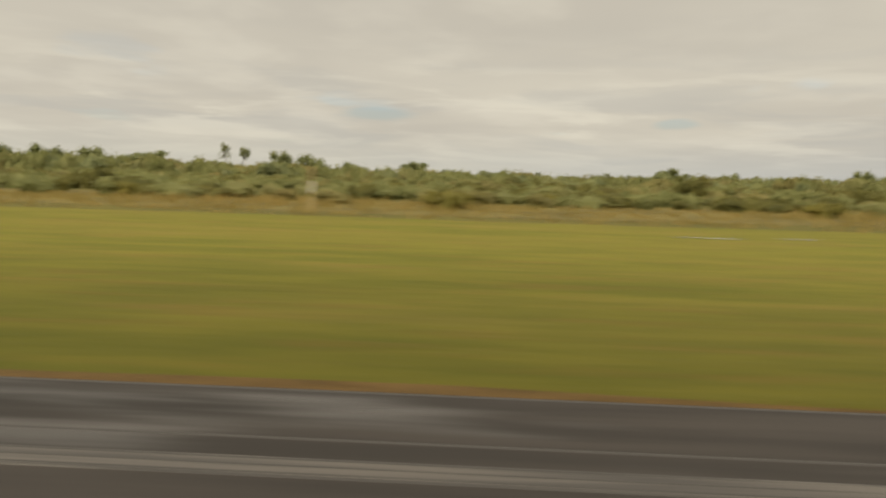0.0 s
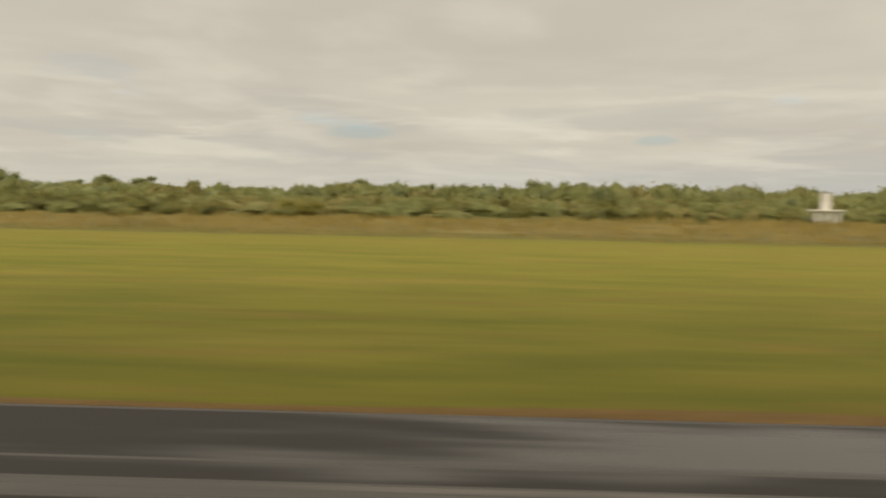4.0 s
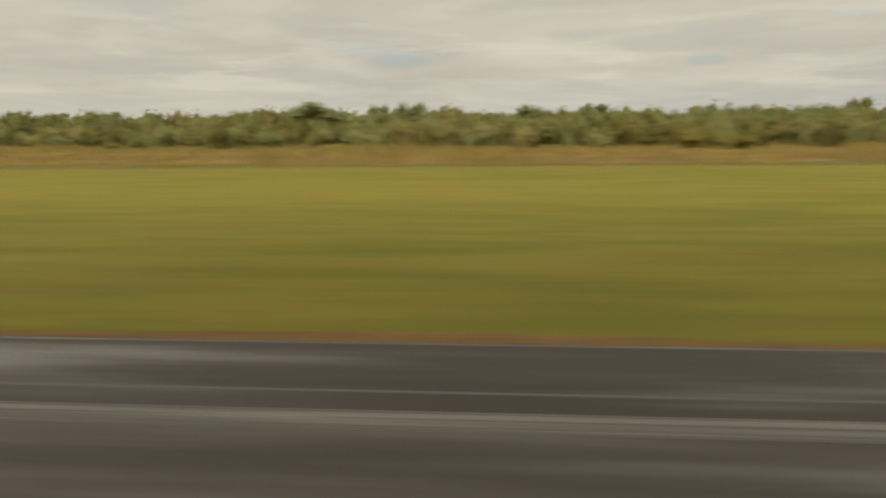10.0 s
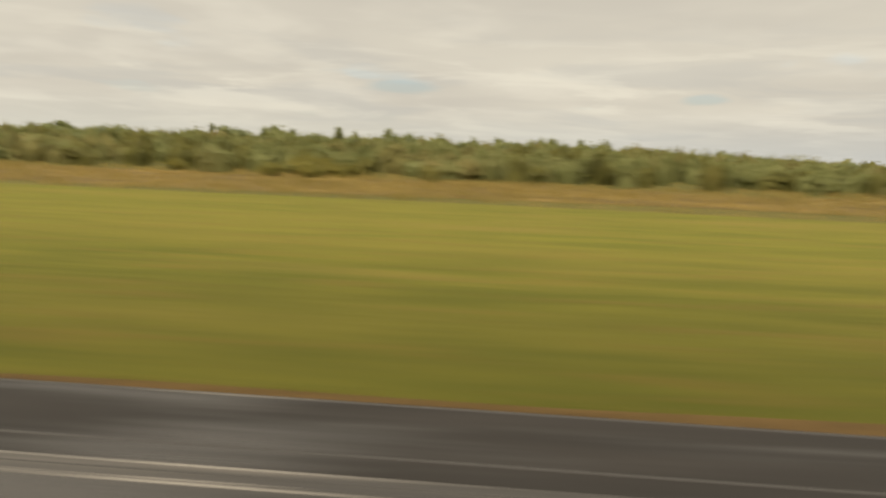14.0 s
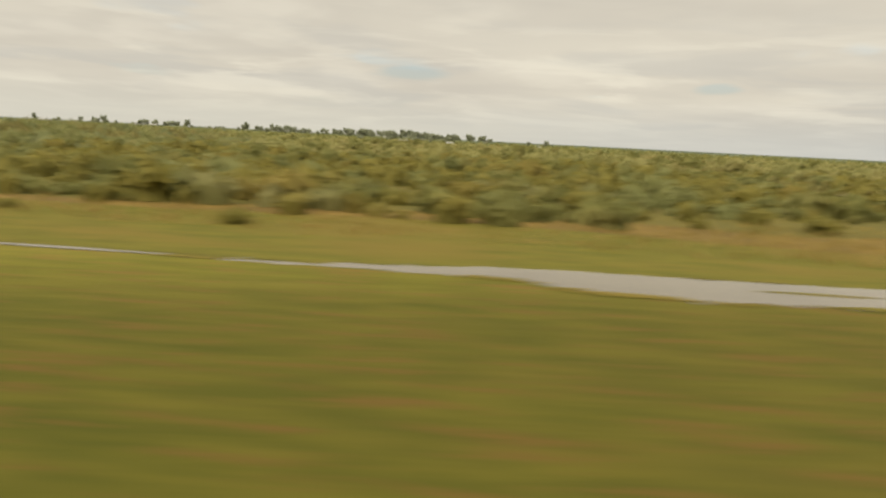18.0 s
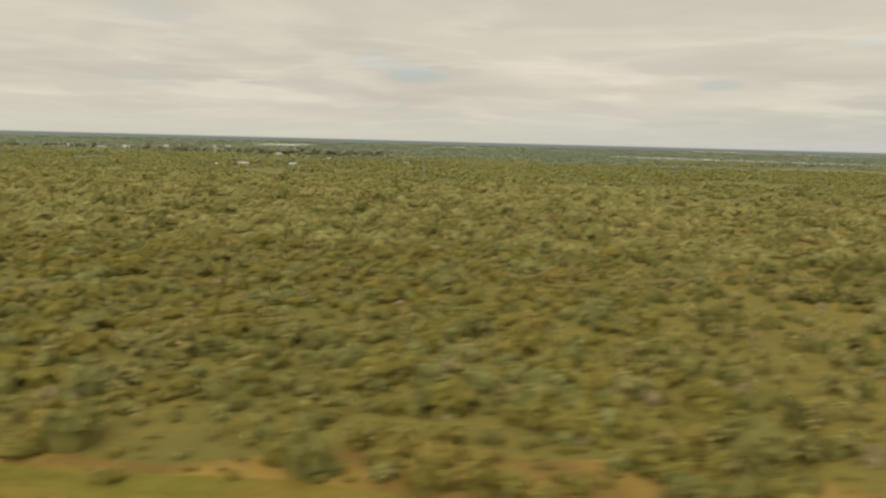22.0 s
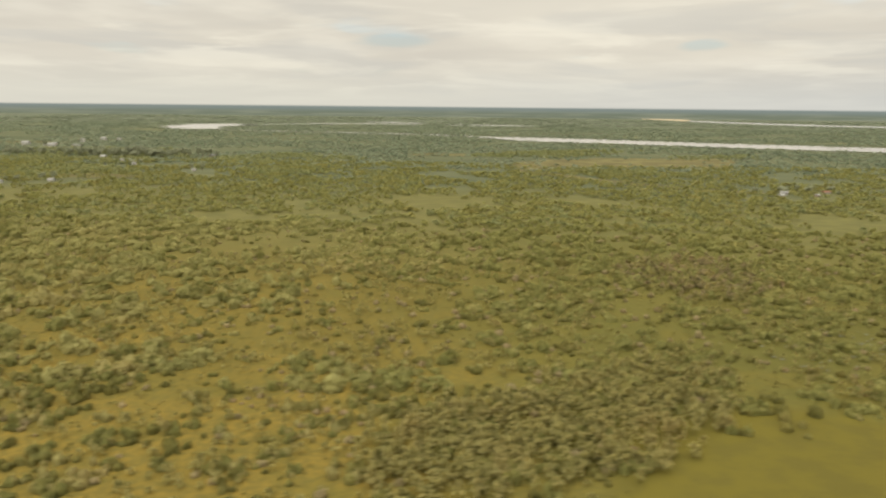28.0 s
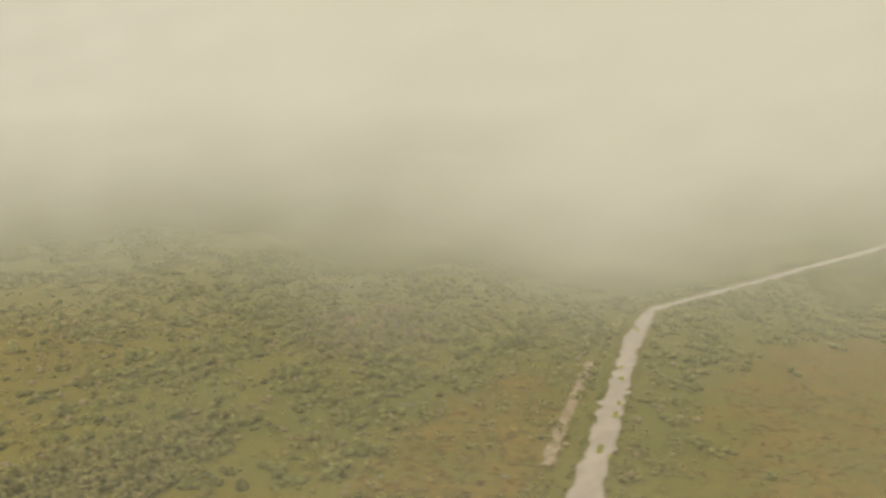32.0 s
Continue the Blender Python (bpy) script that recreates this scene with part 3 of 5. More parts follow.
def patchy(xy, scale, shift=0.0):
    """A smooth uneven field between about 0 and 1, for clearings and thickets."""
    x, y = xy[:, 0] / scale + shift, xy[:, 1] / scale + shift * 1.7
    v = (np.sin(x * 1.3 + 1.1 * np.sin(y * 0.9)) + np.sin(y * 1.7 + 1.3 * np.sin(x * 1.1 + 2)) + 0.7 * np.sin(x * 3.1 - y * 2.3 + 1.4 * np.sin(y * 1.9))
         + 0.6 * np.sin(x * 5.3 + y * 4.1 + np.sin(x * 2.7)))
    return 0.5 + v / 5.0


def inside(xy, poly):
    x, y = xy[:, 0], xy[:, 1]
    hit = np.zeros(len(xy), bool)
    for (ax, ay), (bx, by) in zip(poly, poly[1:] + poly[:1]):
        if ay == by:
            continue
        hit ^= ((ay > y) != (by > y)) & (x < (bx - ax) * (y - ay) / (by - ay) + ax)
    return hit


# ---------------------------------------------------------------- ground, runway, water
CANAL_W = [(1113.5, 347.5), (1093.0, 298.0), (1073.0, 229.0), (1057.0, 176.0), (1043.0, 130.0), (1010.0, 20.0)]
CANAL_E = [(1118.2, 345.5), (1099.0, 290.0), (1080.0, 226.0), (1066.0, 178.0), (1053.0, 130.0), (1020.0, 20.0)]
BRANCH_N = [(1113.5, 348.5), (1189.0, 411.0), (1290.0, 497.0), (1600.0, 760.0)]
BRANCH_S = [(1118.0, 345.0), (1191.0, 406.0), (1294.0, 491.0), (1606.0, 752.0)]
RIVER = [(815, 1800), (1010, 1775), (1375, 1590), (1735, 1440), (2400, 1190), (3200, 900), (3200, 690), (2350, 1010), (1660, 1293), (1375, 1390), (1120, 1515), (940, 1580), (835, 1725)]
LAKE = [(-225, 2300), (-265, 2660), (-130, 2730), (40, 2560), (-30, 2350), (60, 2110), (-55, 2070), (-140, 2150)]
CHANNEL_A = [(-60, 2590), (135, 2870), (330, 2980), (560, 2960), (560, 2890), (330, 2900), (150, 2780), (-20, 2500)]
CHANNEL_B = [(60, 2120), (320, 2000), (557, 1940), (820, 1850), (822, 1800), (557, 1898), (310, 1962), (52, 2078)]
PONDS = [[(280, 3330), (430, 3290), (580, 3130), (560, 3050), (400, 3160), (290, 3220)], [(670, 2930), (850, 2960), (1040, 2880), (1030, 2800), (850, 2850), (680, 2860)]]
FAR_RIVER = [(2002, 4256), (2146, 3688), (2357, 3380), (2608, 3185), (3100, 2900), (3200, 3060), (2717, 3370), (2475, 3640), (2290, 4080), (2080, 4640)]
SANDBANK = [(1867, 4954), (1990, 4330), (2085, 4630), (2180, 4900), (1952, 5700)]
WEST_REACH = [(-3181, 5805), (-2995, 6239), (-2652, 5691), (-2648, 5048), (-3600, 4300), (-3900, 4800)]
DITCH = [(503, 33.5), (509, 33.9), (514, 34.9), (522, 36.2), (532, 36.6), (543, 36.9), (555, 37.0), (566, 37.6), (575, 38.2), (583, 38.5), (590, 38.2), (598, 38.2),
         (601, 37.2), (597, 35.6), (592.5, 33.8), (588, 34.2), (584.5, 34.7), (580, 35.2), (574, 34.4), (567, 33.1), (560, 33.1), (555, 32.4), (547, 32.3), (540, 32.6), (535, 31.9), (528, 31.0), (523, 31.6), (519, 33.2), (513, 33.4), (507, 33.1)]
MEADOW = [(905, 118), (925, 150), (952, 170), (978, 176), (992, 160), (996, 128), (950, 100)]
RUST = [(992, 120), (990, 160), (1010, 205), (1030, 240), (1062, 262), (1070, 236), (1054, 180), (1040, 132), (1025, 90)]
EAST_RUST = [(1085, 130), (1096, 185), (1118, 250), (1180, 300), (1260, 300), (1240, 200), (1180, 130)]
FIELDS = [[(755, 1075), (765, 1125), (840, 1120), (838, 1070)], [(889, 913), (940, 1010), (1060, 1070), (1245, 1090), (1200, 960), (1137, 900), (1010, 905), (915, 850)],
          [(905, 830), (918, 850), (1030, 704), (1128, 648), (1120, 634), (1022, 690)], [(420, 700), (500, 720), (530, 690), (450, 670)], [(-100, 1280), (20, 1330), (60, 1270), (-80, 1230)]]
PALMS = [(940, 325), (978, 352), (1008, 335), (1004, 297), (981, 264), (945, 290)]
WATERS = [RIVER, LAKE, CHANNEL_A, CHANNEL_B, FAR_RIVER, SANDBANK, *PONDS]


def build_ground():
    # one sheet to the horizon, finer near the flight
    xs = np.unique(np.concatenate([np.linspace(-4600, -300, 18), np.linspace(-300, 1700, 101), np.linspace(1700, 5600, 16)]))
    ys = np.unique(np.concatenate([np.linspace(-4600, -100, 16), np.linspace(-100, 900, 61), np.linspace(900, 5200, 22)]))
    X, Y = np.meshgrid(xs, ys)
    Z = np.where(Y > 60, 0.16 * np.sin(X / 23.0) * np.sin(Y / 31.0) * np.clip((Y - 60) / 60, 0, 1) - 0.05 * np.clip((Y - 60) / 30, 0, 1), -0.02)
    v = np.stack([X, Y, Z], -1).reshape(-1, 3)
    nx, ny = len(xs), len(ys)
    i = (np.arange(ny - 1)[:, None] * nx + np.arange(nx - 1)[None]).ravel()
    f = np.concatenate([np.stack([i, i + 1, i + nx], 1), np.stack([i + 1, i + nx + 1, i + nx], 1)])
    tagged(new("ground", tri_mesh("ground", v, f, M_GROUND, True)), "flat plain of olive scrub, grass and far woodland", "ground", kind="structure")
    # mown strips on both sides of the runway
    edge = [(x, 33.6 + 0.35 * math.sin(x / 17.0) + 0.25 * math.sin(x / 5.3)) for x in range(-260, 701, 8)]
    sheet("mown_grass", [(-260, 6.1), (700, 6.1)] + edge[::-1], 0.0, M_MOWN, "short mown yellow-green grass strip beside the runway", "grass", "structure")
    sheet("mown_grass", [(-260, -40), (700, -40), (700, -7.6), (-260, -7.6)], 0.0, M_MOWN, "short mown grass strip across the runway", "grass", "structure")
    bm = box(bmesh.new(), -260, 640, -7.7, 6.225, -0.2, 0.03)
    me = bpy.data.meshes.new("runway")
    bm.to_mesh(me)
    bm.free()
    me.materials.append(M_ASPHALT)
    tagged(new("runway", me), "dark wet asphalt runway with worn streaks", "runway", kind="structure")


def build_verge():
    e = [(x, 6.47 + 0.10 * math.sin(x / 3.7) + 0.07 * math.sin(x / 1.3)) for x in range(-200, 641, 2)]
    sheet("verge", [(-200, 6.226), (640, 6.226)] + e[::-1], 0.006, M_VERGESOIL, "strip of dry brown grass and soil along the asphalt edge", "verge", "structure")
    g = [(x, 51.0 + 1.8 * math.sin(x / 19.0) + 1.1 * math.sin(x / 7.3)) for x in range(424, 701, 6)]
    sheet("rough_grass", [(424, 34.2), (700, 34.2)] + g[::-1], -0.012, M_MEADOW2, "rough green grass between the flooded ditch and the scrub", "grass", "structure")


def build_markings():
    def strip(name, y0, y1, mat, label, z=0.034, x0=-260, x1=640, step=6.5):
        bm = bmesh.new()
        x = x0
        while x < x1:
            e = min(x + step, x1)
            v = [bm.verts.new(p) for p in ((x, y0 - 0.02, 0.029), (e, y0 - 0.02, 0.029), (e, y0, z), (x, y0, z), (x, y1, z), (e, y1, z), (e, y1 + 0.02, 0.029), (x, y1 + 0.02, 0.029))]
            for q in ((0, 1, 2, 3), (3, 2, 5, 4), (4, 5, 6, 7), (7, 6, 1, 0)):
                bm.faces.new([v[i] for i in q])
            x += step
        me = bpy.data.meshes.new(name)
        bm.to_mesh(me)
        bm.free()
        me.materials.append(mat)
        tagged(new(name, me), label, "marking", kind="structure")

    strip("side_stripe", 4.37, 4.665, M_STRIPE, "worn off-white runway side stripe")
    for y0, y1, mat in ((4.640, 4.662, M_EDGE), (4.532, 4.542, M_THINLINE), (4.412, 4.424, M_EDGE), (4.372, 4.384, M_EDGE)):
        strip("side_stripe_line", y0, y1, mat, "thin brighter line in the worn side stripe", 0.038)
    strip("edge_line", 6.175, 6.194, M_THINLINE, "thin broken pale line along the runway edge", 0.036)
    strip("seam", 5.02, 5.035, M_SEAM, "faint longitudinal seam in the asphalt", 0.035)
    strip("side_stripe", -6.14, -5.78, M_STRIPE, "worn off-white runway side stripe")


def build_dry_band():
    lo = [(x, 50.0 + 1.8 * math.sin(x / 19.0) + 1.1 * math.sin(x / 7.3)) for x in range(430, 701, 6)]
    hi = [(x, 58.0 + 3.0 * math.sin(x / 13.0) + 2.0 * math.sin(x / 4.9) + 8.0 * max(0.0, 1.0 - abs(x - 551) / 14.0)) for x in range(430, 701, 6)]
    sheet("dry_grass", lo + hi[::-1], -0.018, M_DRYBAND, "band of orange dry grass in front of the scrub", "grass", "structure")
    for x0, x1, mat, label in ((-230, 178, M_STRAWBAND, "band of pale olive dry grass in front of the scrub"), (178, 430, M_DRYBAND, "band of straw-coloured dry grass in front of the scrub")):
        lo = [(x, 38.5 + 1.2 * math.sin(x / 21.0) + 0.8 * math.sin(x / 8.3)) for x in range(x0, x1 + 1, 6)]
        hi = [(x, 60.0 + 3.0 * math.sin(x / 13.0) + 2.0 * math.sin(x / 4.9)) for x in range(x0, x1 + 1, 6)]
        sheet("dry_grass", lo + hi[::-1], -0.014, mat, label, "grass", "structure")


build_ground()
build_verge()
build_dry_band()
build_markings()


def ribbon(a, b):
    return a + b[::-1]


sheet("canal", ribbon(CANAL_W, CANAL_E), 0.20, M_CANAL, "muddy grey-brown straight canal with weedy banks", "canal", "structure", 1.6, 3)
sheet("canal_branch", ribbon(BRANCH_N, BRANCH_S), 0.196, M_CANAL, "narrow pale side channel leaving the canal", "canal", "structure", 1.2, 4)
sheet("river", RIVER, 0.5, M_RIVER, "broad pale river winding through dark woodland", "river", "structure", 8.0, 5)
sheet("lake", LAKE, 0.5, M_RIVER, "pale oxbow lake among woods", "lake", "structure", 9.0, 6)
sheet("river_channel", CHANNEL_A, 0.5, M_RIVER, "thin side channel of the river", "river", "structure", 9.0, 7)
sheet("river_channel", CHANNEL_B, 0.5, M_RIVER, "thin side channel of the river", "river", "structure", 6.0, 8)
sheet("river_far", FAR_RIVER, 0.5, M_RIVER, "pale far river reach beyond the woods", "river", "structure", 12.0, 9)
sheet("sandbank", SANDBANK, 0.6, M_SAND, "long pale sandbank of the far river", "sand", "structure", 12.0, 19)
sheet("river_far", WEST_REACH, 0.5, M_RIVER, "pale far river reach near the horizon", "river", "structure", 12.0, 18)
for i, p in enumerate(PONDS):
    sheet("pond", p, 0.5, M_RIVER, "small pale pond among far woods", "pond", "structure", 8.0, 10 + i)
sheet("flooded_ditch", DITCH, 0.012, M_PUDDLE, "long shallow sheet of rain water in the grass", "puddle", "structure", 0.4, 12)
sheet("mud", [(594, 36.2), (600, 38.0), (612, 38.3), (640, 38.6), (668, 38.0), (668, 36.6), (640, 36.0), (612, 35.2), (600, 34.9)], 0.008, M_MUD, "wet brown mud beside the flooded ditch", "mud", "structure", 0.5, 13)
for i, p in enumerate(FIELDS):
    sheet("field", p, 0.20, M_FIELD, "pale yellow open field between thickets", "field", "structure", 6.0, 20 + i)
sheet("dirt_strip", [(1075.5, 268), (1064.5, 229), (1050.5, 180), (1046.5, 180.5), (1060.5, 229), (1072.5, 268)], 0.15, M_DIRT, "strip of bare pale earth along the canal", "earth", "structure", 1.1, 31)
PUDDLES = [(175.6, 179.8, 32.0, 0.85), (165.2, 169.4, 32.9, 0.7), (158.0, 163.0, 33.0, 0.5), (193.5, 195.5, 33.2, 0.45), (-6.6, -3.6, 27.0, 0.14), (-2.4, -0.4, 27.8, 0.12), (112, 118, 33.2, 0.5), (94, 99, 33.0, 0.5), (494.5, 506, 33.7, 0.25)]
for i, (a, b, y, d) in enumerate(PUDDLES):
    c, hw = (a + b) / 2, (b - a) / 2
    o = [(c + hw * math.cos(q) * (1 + 0.2 * math.sin(2 * q + i)), y + d * math.sin(q) * (1 + 0.3 * math.sin(3 * q + i))) for q in np.linspace(0, 6.283, 19)[:-1]]
    sheet("puddle", o, 0.010, M_PUDDLE, "shallow rain puddle at the edge of the mown grass", "puddle", "structure", 0.0, 40 + i)
for i, (x, y, a, b) in enumerate([(533, 34.3, 2.6, 0.25), (563, 33.6, 1.8, 0.16), (588, 36.0, 2.2, 0.22), (594, 37.0, 1.2, 0.12)]):
    o = [(x + a * math.cos(q) * (1 + 0.25 * math.sin(2 * q + i)), y + b * math.sin(q)) for q in np.linspace(0, 6.283, 13)[:-1]]
    sheet("grass_islet", o, 0.022, M_MEADOW2, "low tussock of grass standing in the flooded ditch", "islet", "structure", 0.0, 80 + i)
RIM = random.Random(31)
for i in range(34):
    k = RIM.randrange(len(DITCH))
    (ax, ay), (bx, by), u = DITCH[k], DITCH[(k + 1) % len(DITCH)], RIM.random()
    x, y, a, b = ax + (bx - ax) * u, ay + (by - ay) * u, RIM.uniform(0.7, 2.4), RIM.uniform(0.14, 0.42)
    o = [(x + a * math.cos(q) * (1 + 0.25 * math.sin(2 * q + i)), y + b * math.sin(q) * (1 + 0.2 * math.sin(3 * q + i))) for q in np.linspace(0, 6.283, 13)[:-1]]
    sheet("grass_islet", o, 0.024 + 0.0004 * i, M_MEADOW2, "low tussock of grass at the rim of the flooded ditch", "islet", "structure", 0.0, 200 + i)
for i, (x, y, r) in enumerate([(1102, 311, 1.6), (1085, 262, 1.2), (1083, 249, 1.5), (1078, 226, 1.3), (1075, 216, 2.0), (1066, 191, 2.2), (1068, 186, 1.2)]):
    o = [(x + r * 0.6 * math.cos(q) * (1 + 0.25 * math.sin(2 * q + i)) + 0.35 * r * math.sin(q), y + r * 1.5 * math.sin(q)) for q in np.linspace(0, 6.283, 13)[:-1]]
    sheet("weed_islet", o, 0.26, M_SEDGE, "dark floating weed islet in the canal", "islet", "structure", 0.0, 60 + i)
rp = random.Random(9)
POOLS = [(rp.gauss(1010, 14), rp.gauss(226, 13)) for _ in range(60)] + [(rp.gauss(989, 4), rp.gauss(144, 9)) for _ in range(14)] + [(rp.gauss(1012, 8), rp.gauss(170, 6)) for _ in range(10)] + [(rp.gauss(984, 9), rp.gauss(206, 7)) for _ in range(12)]
for i, (x, y) in enumerate(POOLS):
    a, b = rp.uniform(0.3, 1.0), rp.uniform(0.25, 0.7)
    o = [(x + a * math.cos(q) * (1 + 0.35 * math.sin(3 * q + i)), y + b * math.sin(q) * (1 + 0.35 * math.cos(2 * q + i))) for q in np.linspace(0, 6.283, 13)[:-1]]
    sheet("marsh_pool", o, 0.17, M_MARSHWATER, "small glinting pool in the marsh", "pool", "structure", 0.0, 70 + i)

# ---------------------------------------------------------------- runway lights and airfield equipment
def edge_light(x):
    t = thing("runway_edge_light", (x, 6.40, 0.0), "low runway edge light, lit warm white, in the grass verge", "lamp", "runway edge lights")
    part("base", rod(bmesh.new(), (0, 0, -0.02), (0, 0, 0.02), 0.045, 0.04, 12), M_METAL, t)
    part("stem", rod(bmesh.new(), (0, 0, 0.02), (0, 0, 0.065), 0.012), M_YELLOW, t)
    part("collar", rod(bmesh.new(), (0, 0, 0.065), (0, 0, 0.082), 0.024, 0.024, 12), M_METAL, t)
    bm = bmesh.new()
    bmesh.ops.create_uvsphere(bm, u_segments=10, v_segments=6, radius=0.0135)
    bmesh.ops.translate(bm, verts=bm.verts, vec=(0, 0, 0.094))
    part("lens", bm, M_LAMP, t, "glowing warm glass lens")
    return t


lamp0 = edge_light(-0.34 - 26 * 2)
for k in range(-1, 24):
    copy_thing(lamp0, pose(-0.28 + 26 * k, 6.40, -0.01))


def glide_mast():
    t = thing("antenna_mast", (20.0, 37.4, 0.0), "slim red and white lattice antenna mast with three side arms", "mast")
    w = 0.13

    def section(z0, z1, mat, label):
        bm = bmesh.new()
        for sx in (-w, w):
            for sy in (-w, w):
                rod(bm, (sx, sy, z0), (sx, sy, z1), 0.022, n=6)
        n = max(1, round((z1 - z0) / 0.38))
        for i in range(n):
            a, b = z0 + (z1 - z0) * i / n, z0 + (z1 - z0) * (i + 1) / n
            for p, q in (((-w, -w), (w, -w)), ((w, -w), (w, w)), ((w, w), (-w, w)), ((-w, w), (-w, -w))):
                rod(bm, (*p, a), (*q, b), 0.012, n=5)
                rod(bm, (*p, b), (*q, b), 0.012, n=5)
        part("lattice_section", bm, mat, t, label)

    section(0.0, 2.15, M_RED, "faded red lattice section")
    section(2.15, 5.2, M_WHITE, "white lattice section")
    section(5.2, 7.65, M_RED, "faded red lattice section")
    part("top_plate", box(bmesh.new(), -0.26, 0.30, -0.2, 0.2, 7.65, 7.70), M_METAL, t)
    for z, l in ((6.45, 0.55), (4.2, 0.45), (1.92, 0.62)):
        arm = part("antenna_arm", rod(bmesh.new(), (-w, 0, z), (-w - l, 0, z), 0.02), M_METAL, t)
        part("antenna", box(bmesh.new(), -w - l - 0.12, -w - l + 0.22, -0.35, 0.35, z - 0.05, z + 0.07, 0.02), M_WHITE, arm, "white antenna element")
    part("footing", box(bmesh.new(), -0.4, 0.4, -0.4, 0.4, -0.02, 0.10, 0.02), M_BARK, t, "stained concrete footing")
    part("cable_tray", rod(bmesh.new(), (w, 0, 0.92), (2.1, -0.75, 0.92), 0.025), M_FADEDRED, t, "thin faded red cable pipe to the cabinet")


def junction_box():
    t = thing("junction_box", (19.64, 36.25, 0.0), "small beige junction box on legs beside the antenna mast", "box")
    part("body", box(bmesh.new(), -0.30, 0.30, -0.18, 0.18, 0.18, 0.72, 0.02), M_BEIGE, t)
    part("lid", box(bmesh.new(), -0.33, 0.33, -0.21, 0.21, 0.72, 0.76, 0.01), M_BEIGE, t)
    for sx in (-0.24, 0.24):
        part("leg", box(bmesh.new(), sx - 0.03, sx + 0.03, -0.1, 0.1, -0.03, 0.18), M_METAL, t)


def cabinet():
    t = thing("equipment_cabinet", (22.95, 36.4, 0.0), "shallow equipment cabinet painted in red and white squares", "cabinet")
    W, D, H = 0.86, 0.22, 1.18
    part("body", box(bmesh.new(), -W, W, -D + 0.01, D, 0.04, H, 0.015), M_WHITE, t)
    part("plinth", box(bmesh.new(), -W - 0.06, W + 0.06, -D - 0.06, D + 0.06, -0.02, 0.05), M_METAL, t)
    for i, (x0, x1, z0, z1, mat) in enumerate(((-W, 0, H / 2, H, M_RED), (0, W, H / 2, H, M_WHITE), (-W, 0, 0.05, H / 2, M_WHITE), (0, W, 0.05, H / 2, M_RED))):
        part("painted_panel", box(bmesh.new(), x0 + 0.004, x1 - 0.004, -D - 0.012, -D + 0.012, z0 + 0.003, z1 - 0.003), mat, t, "red painted panel" if mat is M_RED else "white painted panel")
    for s in (-1, 1):
        for z0, z1, mat in ((0.05, H / 2, M_RED if s < 0 else M_WHITE), (H / 2, H, M_WHITE if s < 0 else M_RED)):
            part("painted_panel", box(bmesh.new(), s * W - 0.012, s * W + 0.012, -D + 0.02, D - 0.02, z0 + 0.003, z1 - 0.003), mat, t, "red painted panel" if mat is M_RED else "white painted panel")
    part("roof", box(bmesh.new(), -W - 0.05, W + 0.05, -D - 0.05, D + 0.05, H, H + 0.05, 0.015), M_WHITE, t)


def antenna_stand():
    t = thing("antenna_stand", (107.6, 68.5, 0.0), "white equipment stand on slanting legs with a tall narrow cabinet", "antenna")
    part("platform", box(bmesh.new(), -1.45, 1.45, -0.7, 0.7, 1.28, 1.40, 0.02), M_WHITE, t)
    for sx in (-1.05, -0.35, 0.35, 1.05):
        part("leg", box(bmesh.new(), sx - 0.14, sx + 0.14, -0.55, -0.45, -0.05, 1.29, 0.015), M_WHITE, t)
        part("leg", rod(bmesh.new(), (sx * 1.1, 0.55, -0.05), (sx, 0.5, 1.29), 0.05), M_WHITE, t)
    part("brace", rod(bmesh.new(), (-1.2, -0.42, 0.15), (1.2, -0.42, 1.2), 0.03), M_METAL, t)
    part("cabinet", box(bmesh.new(), -0.36, 0.36, -0.32, 0.32, 1.40, 3.00, 0.02), M_WHITE, t)
    part("cap", box(bmesh.new(), -0.40, 0.40, -0.36, 0.36, 3.00, 3.06, 0.01), M_METAL, t)


def marker_post():
    t = thing("marker_post", (-22.5, 37.3, 0.0), "slender marker post with pale yellow, white and red panels", "post")
    part("post", rod(bmesh.new(), (0, 0, -0.05), (0, 0, 2.40), 0.06), M_YELLOW, t)
    part("panel", box(bmesh.new(), -0.11, 0.11, -0.05, 0.05, 0.05, 0.72, 0.01), M_BEIGE, t, "pale yellow panel")
    part("panel", box(bmesh.new(), -0.09, 0.09, -0.05, 0.05, 0.98, 1.62, 0.01), M_WHITE, t, "white panel")
    part("panel", box(bmesh.new(), -0.07, 0.07, -0.05, 0.05, 1.70, 2.35, 0.01), M_FADEDRED, t, "faded red panel")


def orange_hut():
    t = thing("orange_hut", (418.8, 51.0, 0.0), "small faded orange equipment hut in the tall dry grass", "hut")
    part("body", box(bmesh.new(), -0.95, 0.95, -0.8, 0.8, -0.05, 2.70, 0.15), M_ORANGE, t)
    part("roof", box(bmesh.new(), -0.92, 0.92, -0.77, 0.77, 2.68, 2.78, 0.05), M_ORANGE, t)
    part("door", box(bmesh.new(), -0.35, 0.35, -0.84, -0.79, 0.1, 2.0, 0.01), M_BEIGE, t)
    b = thing("ground_panel", (433.5, 42.0, 0.0), "low white painted board lying in the grass", "board")
    part("board", box(bmesh.new(), -0.75, 0.75, -0.2, 0.2, 0.12, 0.30, 0.02), M_WHITE, b)
    for s in (-0.6, 0.6):
        part("foot", box(bmesh.new(), s - 0.06, s + 0.06, -0.15, 0.15, -0.02, 0.12), M_METAL, b)


glide_mast()
junction_box()
cabinet()
